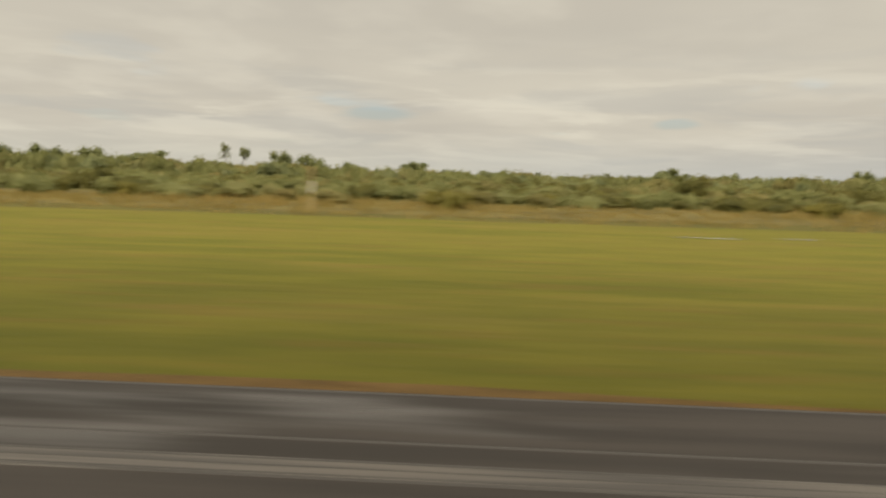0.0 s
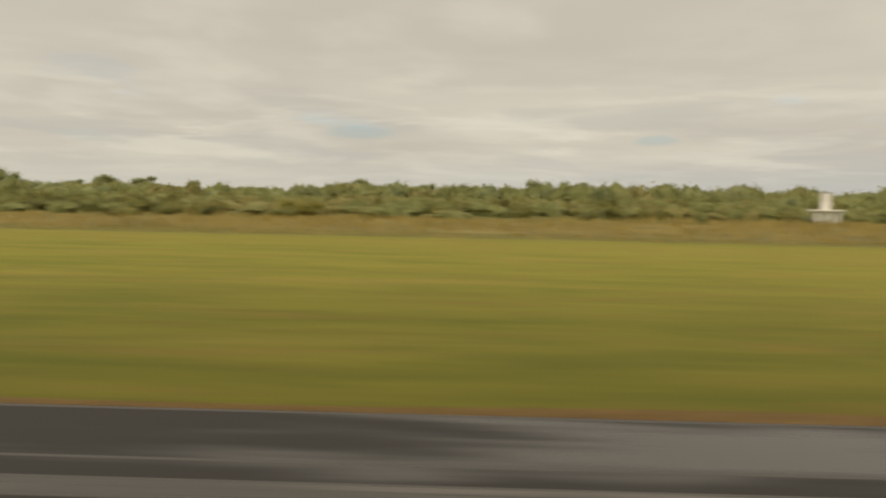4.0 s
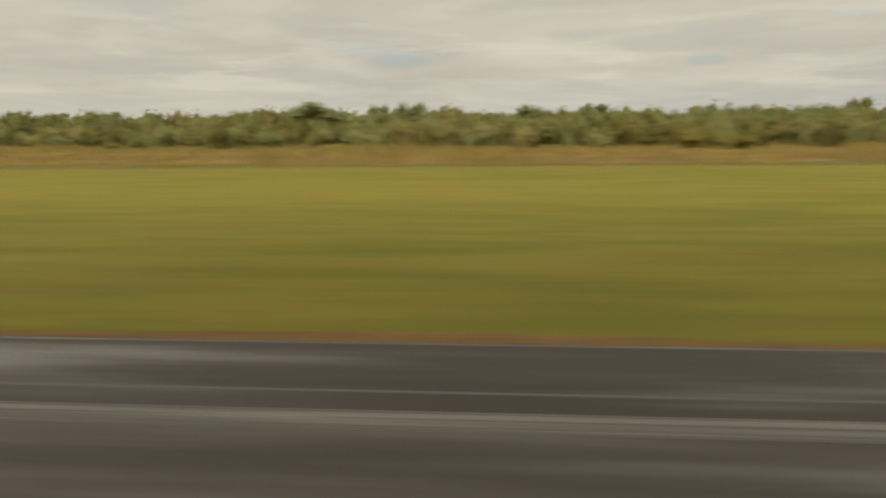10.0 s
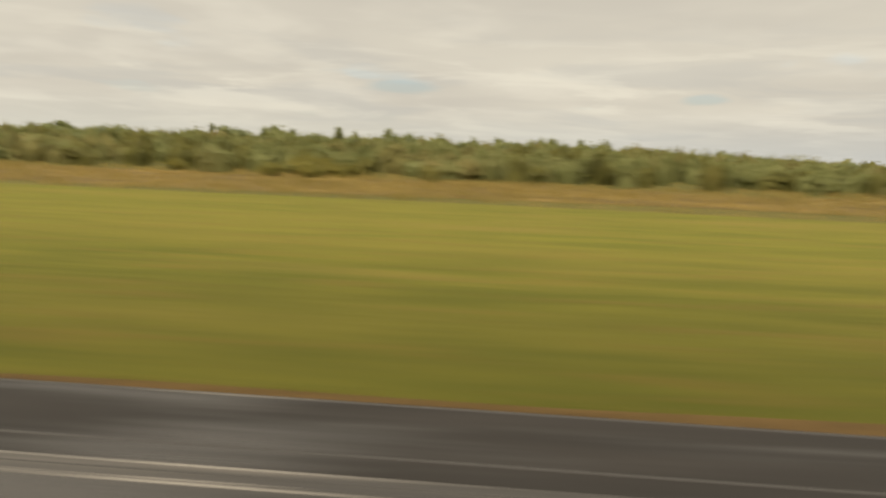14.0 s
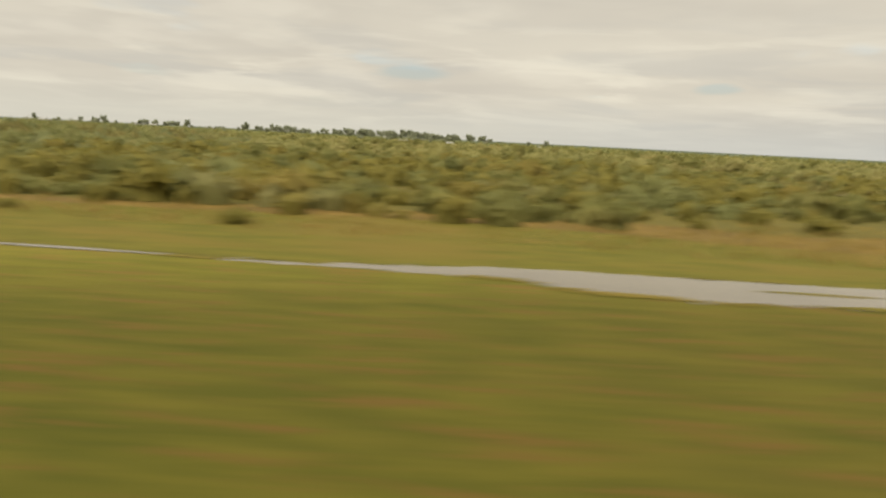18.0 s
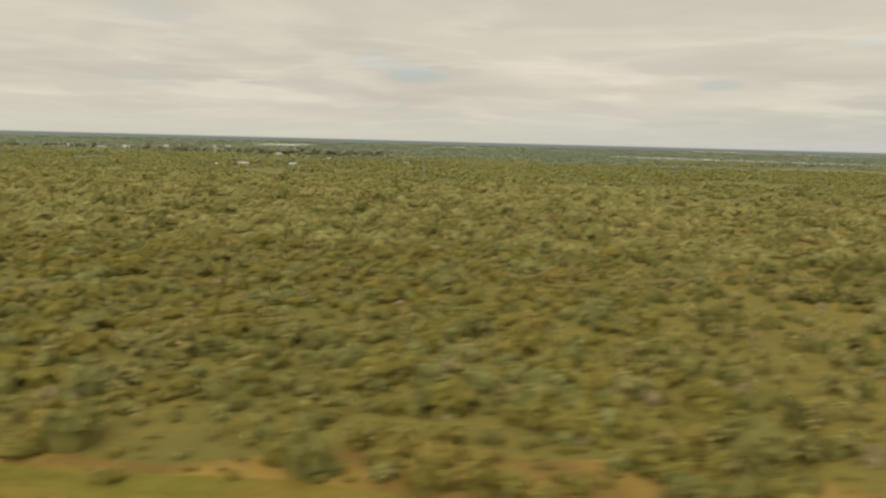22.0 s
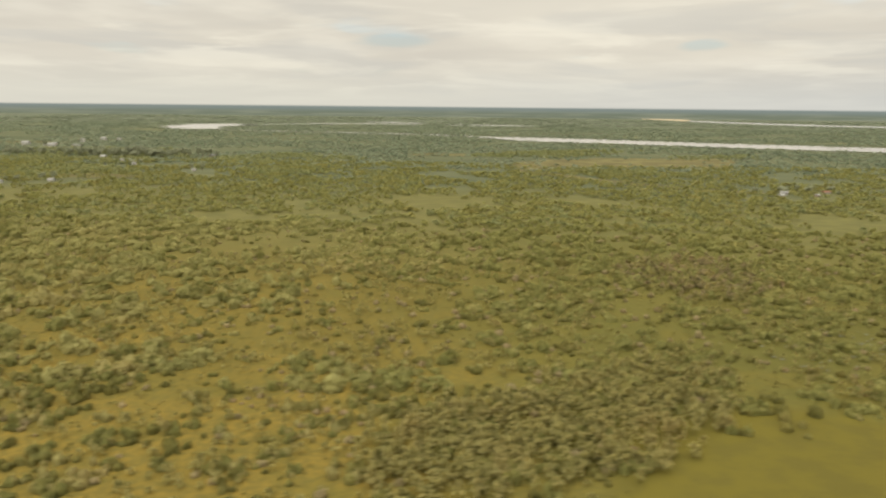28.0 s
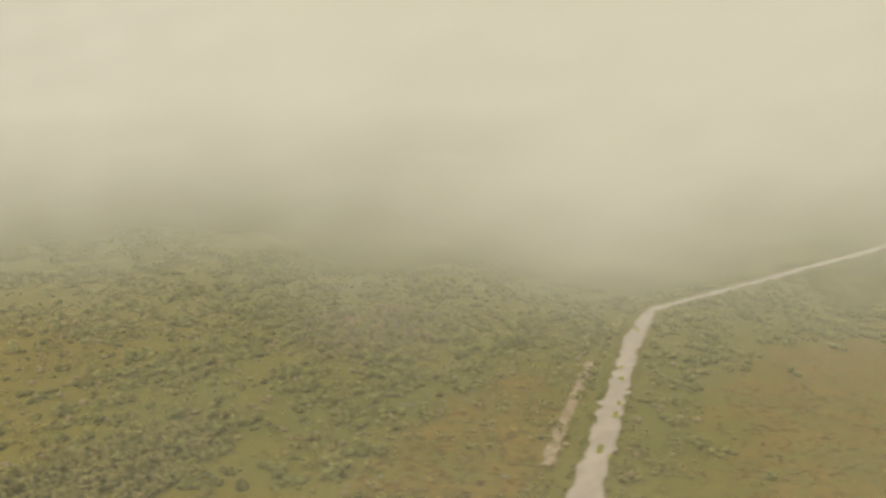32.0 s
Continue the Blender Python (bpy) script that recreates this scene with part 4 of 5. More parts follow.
antenna_stand()
marker_post()
orange_hut()


# ---------------------------------------------------------------- houses of the far village and farm
def house(x, y, w, d, h, turn, wall, roof, flat=False):
    t = thing("house", (x, y, 0.0), "low %s house with a %s roof among trees" % ("whitewashed" if wall is M_WALL else "pinkish", "flat pale" if flat else "terracotta" if roof is M_TILE else "sheet-metal"),
              "house", "village houses", turn=turn)
    part("wall", box(bmesh.new(), -w / 2, w / 2, -d / 2, d / 2, -0.2, h), wall, t)
    bm = bmesh.new()
    if flat:
        box(bm, -w / 2 - 0.2, w / 2 + 0.2, -d / 2 - 0.2, d / 2 + 0.2, h, h + 0.35)
    else:
        o = 0.5
        v = [bm.verts.new(p) for p in ((-w / 2 - o, -d / 2 - o, h - 0.1), (w / 2 + o, -d / 2 - o, h - 0.1), (w / 2 + o, d / 2 + o, h - 0.1), (-w / 2 - o, d / 2 + o, h - 0.1), (-w / 2 - o, 0, h + d * 0.28), (w / 2 + o, 0, h + d * 0.28))]
        for q in ((0, 1, 5, 4), (2, 3, 4, 5), (1, 2, 5), (3, 0, 4), (3, 2, 1, 0)):
            bm.faces.new([v[i] for i in q])
    part("roof", bm, roof, t)
    n = max(2, int(w / 3.2))
    for i in range(n):
        cx = -w / 2 + w * (i + 0.5) / n
        if i == n // 2:
            part("door", box(bmesh.new(), cx - 0.45, cx + 0.45, -d / 2 - 0.06, -d / 2 + 0.02, 0, min(2.0, h - 0.5)), M_DOOR, t)
        else:
            part("window", box(bmesh.new(), cx - 0.5, cx + 0.5, -d / 2 - 0.05, -d / 2 + 0.02, h * 0.35, h * 0.72), M_GLASSDARK, t)


HOUSES = [(-231, 1122, 22, 10, 5.0, 5, 0, 2), (-256, 1130, 14, 9, 4.5, -8, 0, 1), (-203, 1128, 12, 8, 4, 12, 0, 1), (-84, 1124, 13, 8, 5, 4, 0, 2), (-60, 1120, 16, 8, 4.5, -6, 0, 1),
          (427, 618, 8, 4, 2.2, 4, 0, 1), (465, 640, 6, 4, 2.0, -6, 0, 1), (408, 604, 3, 3, 1.6, 10, 0, 1), (550, 766, 4, 3, 1.9, 10, 0, 1),
          (6, 1095, 15, 8, 5, 3, 0, 2), (38, 1105, 8, 6, 5, -4, 0, 1), (50, 1092, 9, 6, 4, 8, 0, 1), (63, 1193, 12, 8, 5, 0, 0, 1), (104, 1190, 11, 7, 4, -5, 0, 2), (120, 1187, 8, 6, 4, 9, 1, 1),
          (108, 1292, 6, 5, 8, 4, 0, 2), (-89, 1120, 7, 6, 6, -9, 0, 1), (330, 1080, 8, 6, 3, -3, 0, 1),
          (1131, 622, 5, 4, 1.8, 26, 0, 1), (1140, 640, 6, 4, 2.0, -13, 0, 1), (1163, 628, 4, 3, 1.6, 34, 1, 1), (1180, 650, 6, 4, 1.8, 18, 0, 0),
          (134, 1156, 11, 7, 4.5, 6, 0, 1), (173, 1163, 14, 7, 4, -7, 0, 2), (97, 1384, 9, 7, 5, 3, 0, 1), (126, 1390, 7, 6, 5, 9, 0, 2), (357, 923, 7, 5, 3.6, -4, 0, 1), (411, 870, 4, 4, 4.2, 7, 0, 2),
          (448, 830, 4, 3, 2.6, 12, 0, 1), (484, 983, 9, 5, 2.6, -3, 0, 1)]
# open yards in front of the houses
YARDS = [[(h[0] - h[2] - 2, h[1] - 46), (h[0] + h[2] * 0.4, h[1] - 46), (h[0] + h[2], h[1] + 6), (h[0] - h[2], h[1] + 6)] for h in HOUSES]
for hx, hy, hw, hd, hh, ht, wl, rf in HOUSES:
    house(hx, hy, hw, hd, hh, ht, (M_WALL, M_WALL_B)[wl], (M_TILE, M_TIN, M_TIN)[rf], rf == 2)

# ---------------------------------------------------------------- vegetation
RNG = np.random.default_rng(11)
P_FINE = [clump(RNG, 56, 5, 0.135, spread=0.5) for _ in range(8)]
P_CROWN = [clump(RNG, 96, 6, 0.10, spread=0.52) for _ in range(6)]
P_NEAR = [clump(RNG, 47, 4, 0.168) for _ in range(8)]
P_PUFF = [clump(RNG, 30, 3, 0.20, flat=1.05, spread=0.40) for _ in range(10)]
P_MID = [clump(RNG, 22, 3, 0.26) for _ in range(7)]
P_MID2 = [clump(RNG, 22, 3, 0.29, core=False) for _ in range(7)]
P_LOW = [clump(RNG, 12, 3, 0.42, core=False) for _ in range(6)]
P_FAR = [clump(RNG, 10, 3, 0.48, core=False, flat=0.8) for _ in range(6)]


def fan_palm(rng, fronds=22):
    """A low fan palm: a short thick stem and a round head of broad drooping leaves."""
    out = []
    for k in range(5):
        a, b = k * 1.257, (k + 1) * 1.257
        p, q = np.array([0.1 * math.cos(a), 0.1 * math.sin(a), 0.0]), np.array([0.1 * math.cos(b), 0.1 * math.sin(b), 0.0])
        out += [(p, q, np.array([0, 0, 1.1]))]
    for k in range(fronds):
        a, e = rng.uniform(0, 6.283), rng.uniform(-0.35, 1.45)
        d = np.array([math.cos(a) * math.cos(e), math.sin(a) * math.cos(e), math.sin(e)])
        side = np.array([-math.sin(a), math.cos(a), 0.0])
        o = np.array([0, 0, 0.85])
        m, tip = o + d * rng.uniform(0.5, 0.7), o + d * rng.uniform(0.85, 1.1) - np.array([0, 0, 0.18])
        w = rng.uniform(0.22, 0.36)
        out += [(o + d * 0.12, m + side * w, m - side * w), (m + side * w, tip, m - side * w)]
    return np.array(out)


P_FANPALM = [fan_palm(RNG) for _ in range(8)]
GROVE = [(897, 168), (913, 186), (936, 202), (951, 188), (943, 157), (922, 133), (889, 122), (860, 120), (858, 140), (870, 158)]



def area(x0, x1, y0, y1, per):
    n = int((x1 - x0) * (y1 - y0) / per)
    return np.stack([RNG.uniform(x0, x1, n), RNG.uniform(y0, y1, n)], 1)


def keep_off(xy, *polys, blur=0.0):
    ok = np.ones(len(xy), bool)
    probe = xy + RNG.normal(0, blur, xy.shape) if blur else xy
    for p in polys:
        ok &= ~inside(probe, p)
    return xy[ok]


def front(x):
    """Where the scrub begins behind the tall grass."""
    return np.interp(x, [-250, -10, 60, 120, 200, 260, 320, 420, 450, 480, 520, 546, 561, 566, 590, 620, 660, 720],
                    [50, 54, 60, 74, 72, 62, 62, 64, 51, 53, 52, 64, 64, 55, 56, 51, 52, 48])


CANAL_POLY = ribbon([(p[0] - 5, p[1]) for p in CANAL_W], [(p[0] + 4, p[1]) for p in CANAL_E])
BRANCH_POLY = ribbon([(p[0] - 2, p[1] + 3) for p in BRANCH_N], [(p[0] + 2, p[1] - 3) for p in BRANCH_S])

# thickets beside the runway, seen from low down: olive scrub with greener and drier bushes in it
def thicket_belt(name, protos, xy, r, h, materials, labels):
    """One belt of bushes, parted by what they are: neighbours tend to be of one kind."""
    pick = patchy(xy, 9.0, 4.0) + RNG.normal(0, 0.16, len(xy))
    lo, hi = np.quantile(pick, [0.26, 0.80])
    for sel, mat, label in zip((pick < lo, (pick >= lo) & (pick < hi), pick >= hi), materials, labels):
        soup(name, scatter(protos, RNG, xy[sel], r[sel], h[sel]), mat, label, "scrub")


a = area(-230, 438, 50, 125, 9.4)
a = a[a[:, 1] > front(a[:, 0]) + RNG.normal(0, 3, len(a))]
tall = np.interp(a[:, 0], [-230, 60, 180, 300, 400, 438], [1.5, 1.6, 2.5, 3.2, 3.3, 1.8]) * np.interp(a[:, 1] - front(a[:, 0]), [0, 25, 70], [0.75, 1.15, 1.35])
r = RNG.uniform(0.8, 2.2, len(a))
thicket_belt("roadside_scrub", P_FINE, a, r, tall * RNG.uniform(0.7, 1.3, len(a)), (M_DARKBUSH, M_SCRUB, M_SCRUB_DRY),
             ("dark green bushes in the thicket behind the tall grass", "dense olive-green scrub thicket behind the tall grass", "yellowish dry bushes in the thicket behind the tall grass"))
a = area(-300, 452, 125, 270, 38.0)
a = a[(a[:, 1] < 225) | (a[:, 0] > 180)]
r = RNG.uniform(2.2, 4.6, len(a))
thicket_belt("thicket", P_CROWN, a, r, np.interp(a[:, 0], [-300, -160, -95, -30, 20, 100, 240, 400, 452], [5.4, 6.0, 5.0, 3.6, 3.6, 5.0, 5.1, 5.2, 2.0]) * RNG.uniform(0.75, 1.4, len(a)), (M_TREE, M_SCRUB, M_SCRUB_DRY),
             ("dark small trees in the belt of thicket", "uneven belt of grey-green thicket and small trees", "yellowish small trees in the belt of thicket"))

# open scrub under the climb
a = area(436, 1010, 48, 175, 6.4)
a = a[(a[:, 1] > front(a[:, 0]) + RNG.normal(0, 2.5, len(a))) & (a[:, 1] > 52 + np.maximum(0, a[:, 0] - 690) * 0.26)]
a = keep_off(keep_off(a, MEADOW, RUST, blur=7.0), CANAL_POLY)
dens = patchy(a, 42.0, 9.0) * 0.40 + patchy(a, 15.0) * 0.35 + patchy(a, 5.0, 3.0) * 0.25
scale = np.interp(dens, [0.40, 0.75], [0.85, 1.25])
ok = dens > np.interp(a[:, 0], [436, 680, 760, 820, 900], [0.08, 0.20, 0.34, 0.44, 0.47]) + np.interp(a[:, 1] - front(a[:, 0]), [0, 10, 24], [0.30, 0.24, 0.0]) * (a[:, 0] < 700) + RNG.normal(0, 0.05, len(a))
a, scale = a[ok], scale[ok]
# east of the airfield the bushes stand in small groups of round heads
loose, group = a[:, 0] < 690, a[:, 0] >= 690
seeds, size = a[group][::8], scale[group][::8]
b, bs = a[loose], scale[loose]
r = np.clip(RNG.lognormal(0.16, 0.44, len(b)) * bs, 0.5, 3.0)
thicket_belt("open_scrub", P_NEAR, b, r, r * RNG.uniform(0.95, 1.5, len(b)), (M_GREENSCRUB, M_SCRUB_NEAR, M_SCRUB),
             ("green bushes standing close together over grass", "olive bushes standing close together over grass", "grey-green bushes standing close together over grass"))
grow = np.repeat(size * np.clip(RNG.lognormal(0.0, 0.38, len(seeds)), 0.5, 2.2), 6)
b = np.repeat(seeds, 6, 0) + RNG.normal(0, 1.15, (len(seeds) * 6, 2)) * grow[:, None] * np.array([1.2, 1.0])
r = RNG.uniform(0.75, 1.65, len(b)) * np.sqrt(grow)
thicket_belt("open_scrub", P_PUFF, b, r, r * RNG.uniform(1.0, 1.8, len(b)), (M_DARKBUSH, M_GREENSCRUB, M_FANPALM),
             ("groups of dark green bushes on yellow-green grass", "groups of olive-green bushes on yellow-green grass", "groups of pale grey-green bushes on yellow-green grass"))
a = area(290, 1330, 165, 430, 6.6)
a = keep_off(keep_off(a, RUST, EAST_RUST, MEADOW, blur=9.0), CANAL_POLY, BRANCH_POLY)
dens = patchy(a, 48.0, 1.0) * 0.46 + patchy(a, 19.0, 6.0) * 0.34 + patchy(a, 7.0, 4.0) * 0.20
edge = np.interp(a[:, 0], [290, 720, 820, 1000, 1080], [0.20, 0.32, 0.45, 0.465, 0.48]) - np.interp(a[:, 1], [200, 300, 420], [0.0, 0.06, 0.11]) - np.where((a[:, 0] > 985) & (a[:, 1] > 275), 0.14, 0.0)
over = dens - edge + RNG.normal(0, 0.03, len(a))
keep = (over > 0) & ((a[:, 0] > 640) | (a[:, 0] > 560 - a[:, 1] * 0.62))
a, over = a[keep][::8], over[keep][::8]
dense = np.repeat(np.clip(over / 0.12, 0.3, 1.3), 4)
a = np.repeat(a, 4, 0) + RNG.normal(0, 2.0, (len(a) * 4, 2))
off = ~inside(a, CANAL_POLY) & ~inside(a, BRANCH_POLY)
a, dense = a[off], dense[off]
r = np.clip(RNG.lognormal(0.24, 0.36, len(a)) * np.interp(dense, [0.3, 1.3], [0.8, 1.3]), 0.7, 3.8)
east = a[:, 0] + RNG.normal(0, 35, len(a)) >= 850
for sel, olive, label in ((~east, M_SCRUB_HAZED, "thickets of olive bushes between meadows, paled for haze"), (east, M_EASTSCRUB, "thickets of grey-green bushes between meadows")):
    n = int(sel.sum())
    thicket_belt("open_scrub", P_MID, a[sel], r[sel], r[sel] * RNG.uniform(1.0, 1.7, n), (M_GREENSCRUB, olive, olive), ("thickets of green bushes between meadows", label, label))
a = area(-60, 1750, 425, 930, 23.0)
a = a[a[:, 0] > 520 - a[:, 1] * 0.72]
a = keep_off(keep_off(a, BRANCH_POLY, *YARDS), *FIELDS, blur=14.0)
a = a[patchy(a, 75.0, 2.0) * 0.5 + patchy(a, 26.0) * 0.5 > 0.365 + RNG.normal(0, 0.03, len(a))]
r = RNG.uniform(1.4, 3.4, len(a))
thicket_belt("far_scrub", P_LOW, a, r, r * RNG.uniform(0.8, 1.4, len(a)), (M_GREENSCRUB, M_EASTSCRUB, M_TREE),
             ("green scrub towards the woodland", "grey-green scrub fading towards woodland", "dark groups of trees in the scrub"))
a = area(-1000, 2500, 840, 2700, 155.0)
a = a[(a[:, 0] > 600 - a[:, 1] * 0.85) & (a[:, 0] < 1000 + a[:, 1] * 0.75)]
a = keep_off(keep_off(a, *FIELDS, blur=26.0), *YARDS, *WATERS, *[[(px, py - 45) for px, py in w] for w in WATERS])
a = a[patchy(a, 120.0, 5.0) > 0.32 + RNG.normal(0, 0.1, len(a))]
r = RNG.uniform(2.6, 6.0, len(a))
soup("far_woodland", scatter(P_FAR, RNG, a, r, RNG.uniform(2.2, 4.8, len(a))), M_WOOD_HAZED, "dark green woodland along the river plain, greyed for haze", "woodland")
# darker woods round the village and in front of the river
WOODS = [[(150, 1085), (190, 1130), (360, 1120), (455, 955), (425, 860), (320, 840), (240, 900)], [(400, 815), (500, 740), (430, 680), (350, 720)], [(600, 768), (668, 742), (690, 765), (620, 790)],
         [(850, 1068), (960, 1050), (1030, 1115), (1105, 1240), (1000, 1230), (900, 1150)], [(975, 835), (1080, 795), (1100, 815), (1000, 855)], [(1150, 1052), (1250, 1095), (1300, 1170), (1180, 1110)],
         [(480, 905), (600, 880), (700, 960), (640, 1060), (560, 1060)], [(-170, 1000), (150, 1010), (240, 900), (120, 800), (40, 780), (-120, 860)]]
a = area(-180, 1310, 680, 1250, 26.0)
probe = a + RNG.normal(0, 13, a.shape)
a = a[np.any([inside(probe, w) for w in WOODS], axis=0) & (patchy(a, 30.0, 7.0) > 0.28)]
a = keep_off(a, *YARDS)
r = RNG.uniform(2.0, 4.6, len(a))
soup("dark_wood", scatter(P_LOW, RNG, a, r, r * RNG.uniform(0.8, 1.3, len(a))), M_TREE, "dark green woods round the village and by the river", "woodland")
a = area(-1700, 3700, 2650, 4650, 2600.0)
a = keep_off(a, *WATERS, *[[(px, py - 130) for px, py in w] for w in WATERS])
a = a[patchy(a, 260.0, 2.0) > 0.30]
soup("distant_woodland", scatter(P_FAR, RNG, a, RNG.uniform(12, 26, len(a)), RNG.uniform(2.5, 5, len(a))), M_WOOD_HAZED, "dark woodland towards the horizon with haze in its colour", "woodland")
# low tussocks between the bushes
P_TUFT = [clump(RNG, 8, 2, 0.42, core=False) for _ in range(6)]
a = area(560, 1100, 50, 300, 7.5)
a = a[(a[:, 1] > front(a[:, 0])) & (a[:, 1] > 52 + np.maximum(0, a[:, 0] - 690) * 0.26)]
a = keep_off(keep_off(a, CANAL_POLY), MEADOW, blur=3.0)
a = a[patchy(a, 11.0, 6.0) > 0.38 + RNG.normal(0, 0.1, len(a))]
r = RNG.uniform(0.25, 0.75, len(a))
soup("low_tussocks", scatter(P_TUFT, RNG, a, r, r * 0.7), M_TUFT, "low tussocks of yellow-green grass and herbs", "grass")
a = area(930, 1270, 95, 310, 6.0)
a = keep_off(a, CANAL_POLY)
a = a[inside(a + RNG.normal(0, 6, a.shape), RUST)| inside(a + RNG.normal(0, 6, a.shape), EAST_RUST)]
r = RNG.uniform(0.25, 0.8, len(a))
soup("marsh_reeds", scatter(P_TUFT, RNG, a[::3], r[::3], r[::3] * 0.8), M_FANPALM, "pale tufts of reed in the marsh", "reeds")
soup("marsh_grass", scatter(P_TUFT, RNG, a, r * 1.3, r * 0.5), M_VERGE, "low rust-brown tussocks of marsh grass", "grass")
# trees along the river banks and the canal weeds
bank = []
for poly, k in ((RIVER, 9), (LAKE, 14), (CHANNEL_B, 12)):
    for p, q in zip(poly, poly[1:] + poly[:1]):
        p, q = np.array(p, float), np.array(q, float)
        m = int(np.linalg.norm(q - p) / k)
        side = np.array([-(q - p)[1], (q - p)[0]]) / np.linalg.norm(q - p)
        bank += [p + (q - p) * u + side * RNG.uniform(-14, -4) for u in RNG.uniform(0, 1, m)]
bank = np.array(bank)
soup("bank_trees", scatter(P_FAR, RNG, bank, RNG.uniform(2, 5.0, len(bank)), RNG.uniform(1.2, 3.6, len(bank))), M_WOOD_HAZED, "dark trees lining the river banks, greyed for haze", "woodland")
weeds = []
for line, s in ((CANAL_W, -1), (CANAL_E, 1), (BRANCH_N, -1), (BRANCH_S, 1)):
    for p, q in zip(line, line[1:]):
        p, q = np.array(p), np.array(q)
        for u in RNG.uniform(0, 1, int(np.linalg.norm(q - p) * 0.7)):
            weeds.append(p + (q - p) * u + np.array([s * abs(RNG.normal(0.8, 1.4)), 0]))
weeds = np.array(weeds)
r = RNG.uniform(0.5, 1.2, len(weeds))
soup("canal_weeds", scatter(P_MID2, RNG, weeds, r, r * 0.6), M_DARKBUSH, "dark green weeds along the canal banks", "weeds")
a = area(850, 960, 110, 210, 6.0)
a = a[inside(a + RNG.normal(0, 3.5, a.shape), GROVE)]
r = RNG.uniform(1.05, 1.9, len(a))
soup("palm_grove", scatter(P_FANPALM, RNG, a, r, r * RNG.uniform(1.1, 1.7, len(a))), M_FANPALM, "dense grove of low grey-green fan palms", "palms")
a = area(560, 1100, 56, 330, 21.0)
a = a[(a[:, 1] > 58 + np.maximum(0, a[:, 0] - 690) * 0.26) & (patchy(a, 15.0, 8.0) > 0.40)]
a = a + RNG.normal(0, 0.5, a.shape)
a = keep_off(a, CANAL_POLY, MEADOW)
r = RNG.uniform(0.65, 1.35, len(a))
soup("scattered_palms", scatter(P_FANPALM, RNG, a, r, r * RNG.uniform(1.0, 1.6, len(a))), M_FANPALM, "low fan palms scattered through the scrub", "palms")
a = area(935, 1020, 258, 365, 9.0)
a = a[inside(a + RNG.normal(0, 4.0, a.shape), PALMS)]
r = RNG.uniform(1.2, 2.3, len(a))
soup("brown_thicket", scatter(P_FANPALM, RNG, a[::2], r[::2] * 0.9, r[::2]), M_PALM, "patch of brownish dry palms", "palms")
soup("brown_thicket", scatter(P_FANPALM, RNG, a[1::2], r[1::2] * 0.9, r[1::2]), M_FANPALM, "grey-green palms among brown ones", "palms")
a = area(560, 1120, 60, 420, 80.0)
a = a[(a[:, 1] > 55 + np.maximum(0, a[:, 0] - 690) * 0.26)]
a = keep_off(keep_off(a, CANAL_POLY, MEADOW, BRANCH_POLY), RUST, EAST_RUST, blur=5.0)
r = RNG.uniform(0.9, 2.0, len(a)) * np.where(a[:, 0] > 850, 1.35, 1.0)
soup("dark_bushes", scatter(P_PUFF, RNG, a[::2], r[::2], r[::2] * 0.9), M_DARKBUSH, "single dark green bushes in the open scrub", "bush")
soup("dry_bushes", scatter(P_PUFF, RNG, a[1::2], r[1::2] * 0.8, r[1::2] * 0.8), M_PALM, "pinkish brown dry bushes in the open scrub", "bush")


# grasses: one blade is a thin leaning triangle
def blades(xy, h, w, lean=0.35, per=5, spread=0.14):
    n = len(xy) * per
    p = np.repeat(xy, per, 0) + RNG.normal(0, spread, (n, 2))
    hh = np.repeat(h, per) * RNG.uniform(0.6, 1.2, n)
    a = RNG.uniform(0, 6.283, n)
    dx, dy = np.cos(a) * w, np.sin(a) * w
    tip = RNG.normal(0, lean, (n, 2)) * hh[:, None]
    z = np.full(n, -0.03)
    return np.stack([np.stack([p[:, 0] - dx, p[:, 1] - dy, z], 1), np.stack([p[:, 0] + dx, p[:, 1] + dy, z], 1),
                     np.stack([p[:, 0] + tip[:, 0], p[:, 1] + tip[:, 1], hh], 1)], 1).reshape(-1, 3)


a = area(-150, 660, 33.6, 74, 1.15)
depth = a[:, 1] - 33.6
limit = front(a[:, 0]) - 33.6
a = a[(depth < limit + RNG.normal(1, 2, len(a))) & (depth > np.interp(a[:, 0], [-150, 440, 470, 660], [0.2, 0.2, 10, 10]) + RNG.normal(0, 0.5, len(a)))]
h = np.interp(patchy(a, 9.0), [0.2, 0.8], [0.22, 0.55]) * np.interp(a[:, 1], [33.6, 37, 42, 70], [0.45, 0.7, 1.0, 1.1])
soup("tall_grass", blades(a, h, 0.05, 0.3, 5, 0.22), M_STRAW, "tall straw-coloured grass before the scrub", "grass")
a = np.stack([RNG.uniform(-80, 560, 9000), 6.26 + np.abs(RNG.normal(0, 0.14, 9000))], 1)
soup("verge_grass", blades(a, np.full(len(a), 0.055), 0.012, 0.6, 4, 0.05), M_VERGE, "dry brown grass fringe along the asphalt edge", "grass")
a = np.stack([RNG.uniform(599, 622, 2600), RNG.uniform(39.4, 42.6, 2600)], 1)
a = a[np.abs(a[:, 1] - np.interp(a[:, 0], [599, 606, 622], [41.6, 41.4, 40.6])) < 0.9 * np.sin(np.clip((a[:, 0] - 599) / 23, 0, 1) * 3.1416) + 0.1]
soup("sedge_patch", blades(a, np.full(len(a), 0.24), 0.05, 0.4, 5, 0.30), M_SEDGE, "long dark green patch of sedge in the grass", "grass")


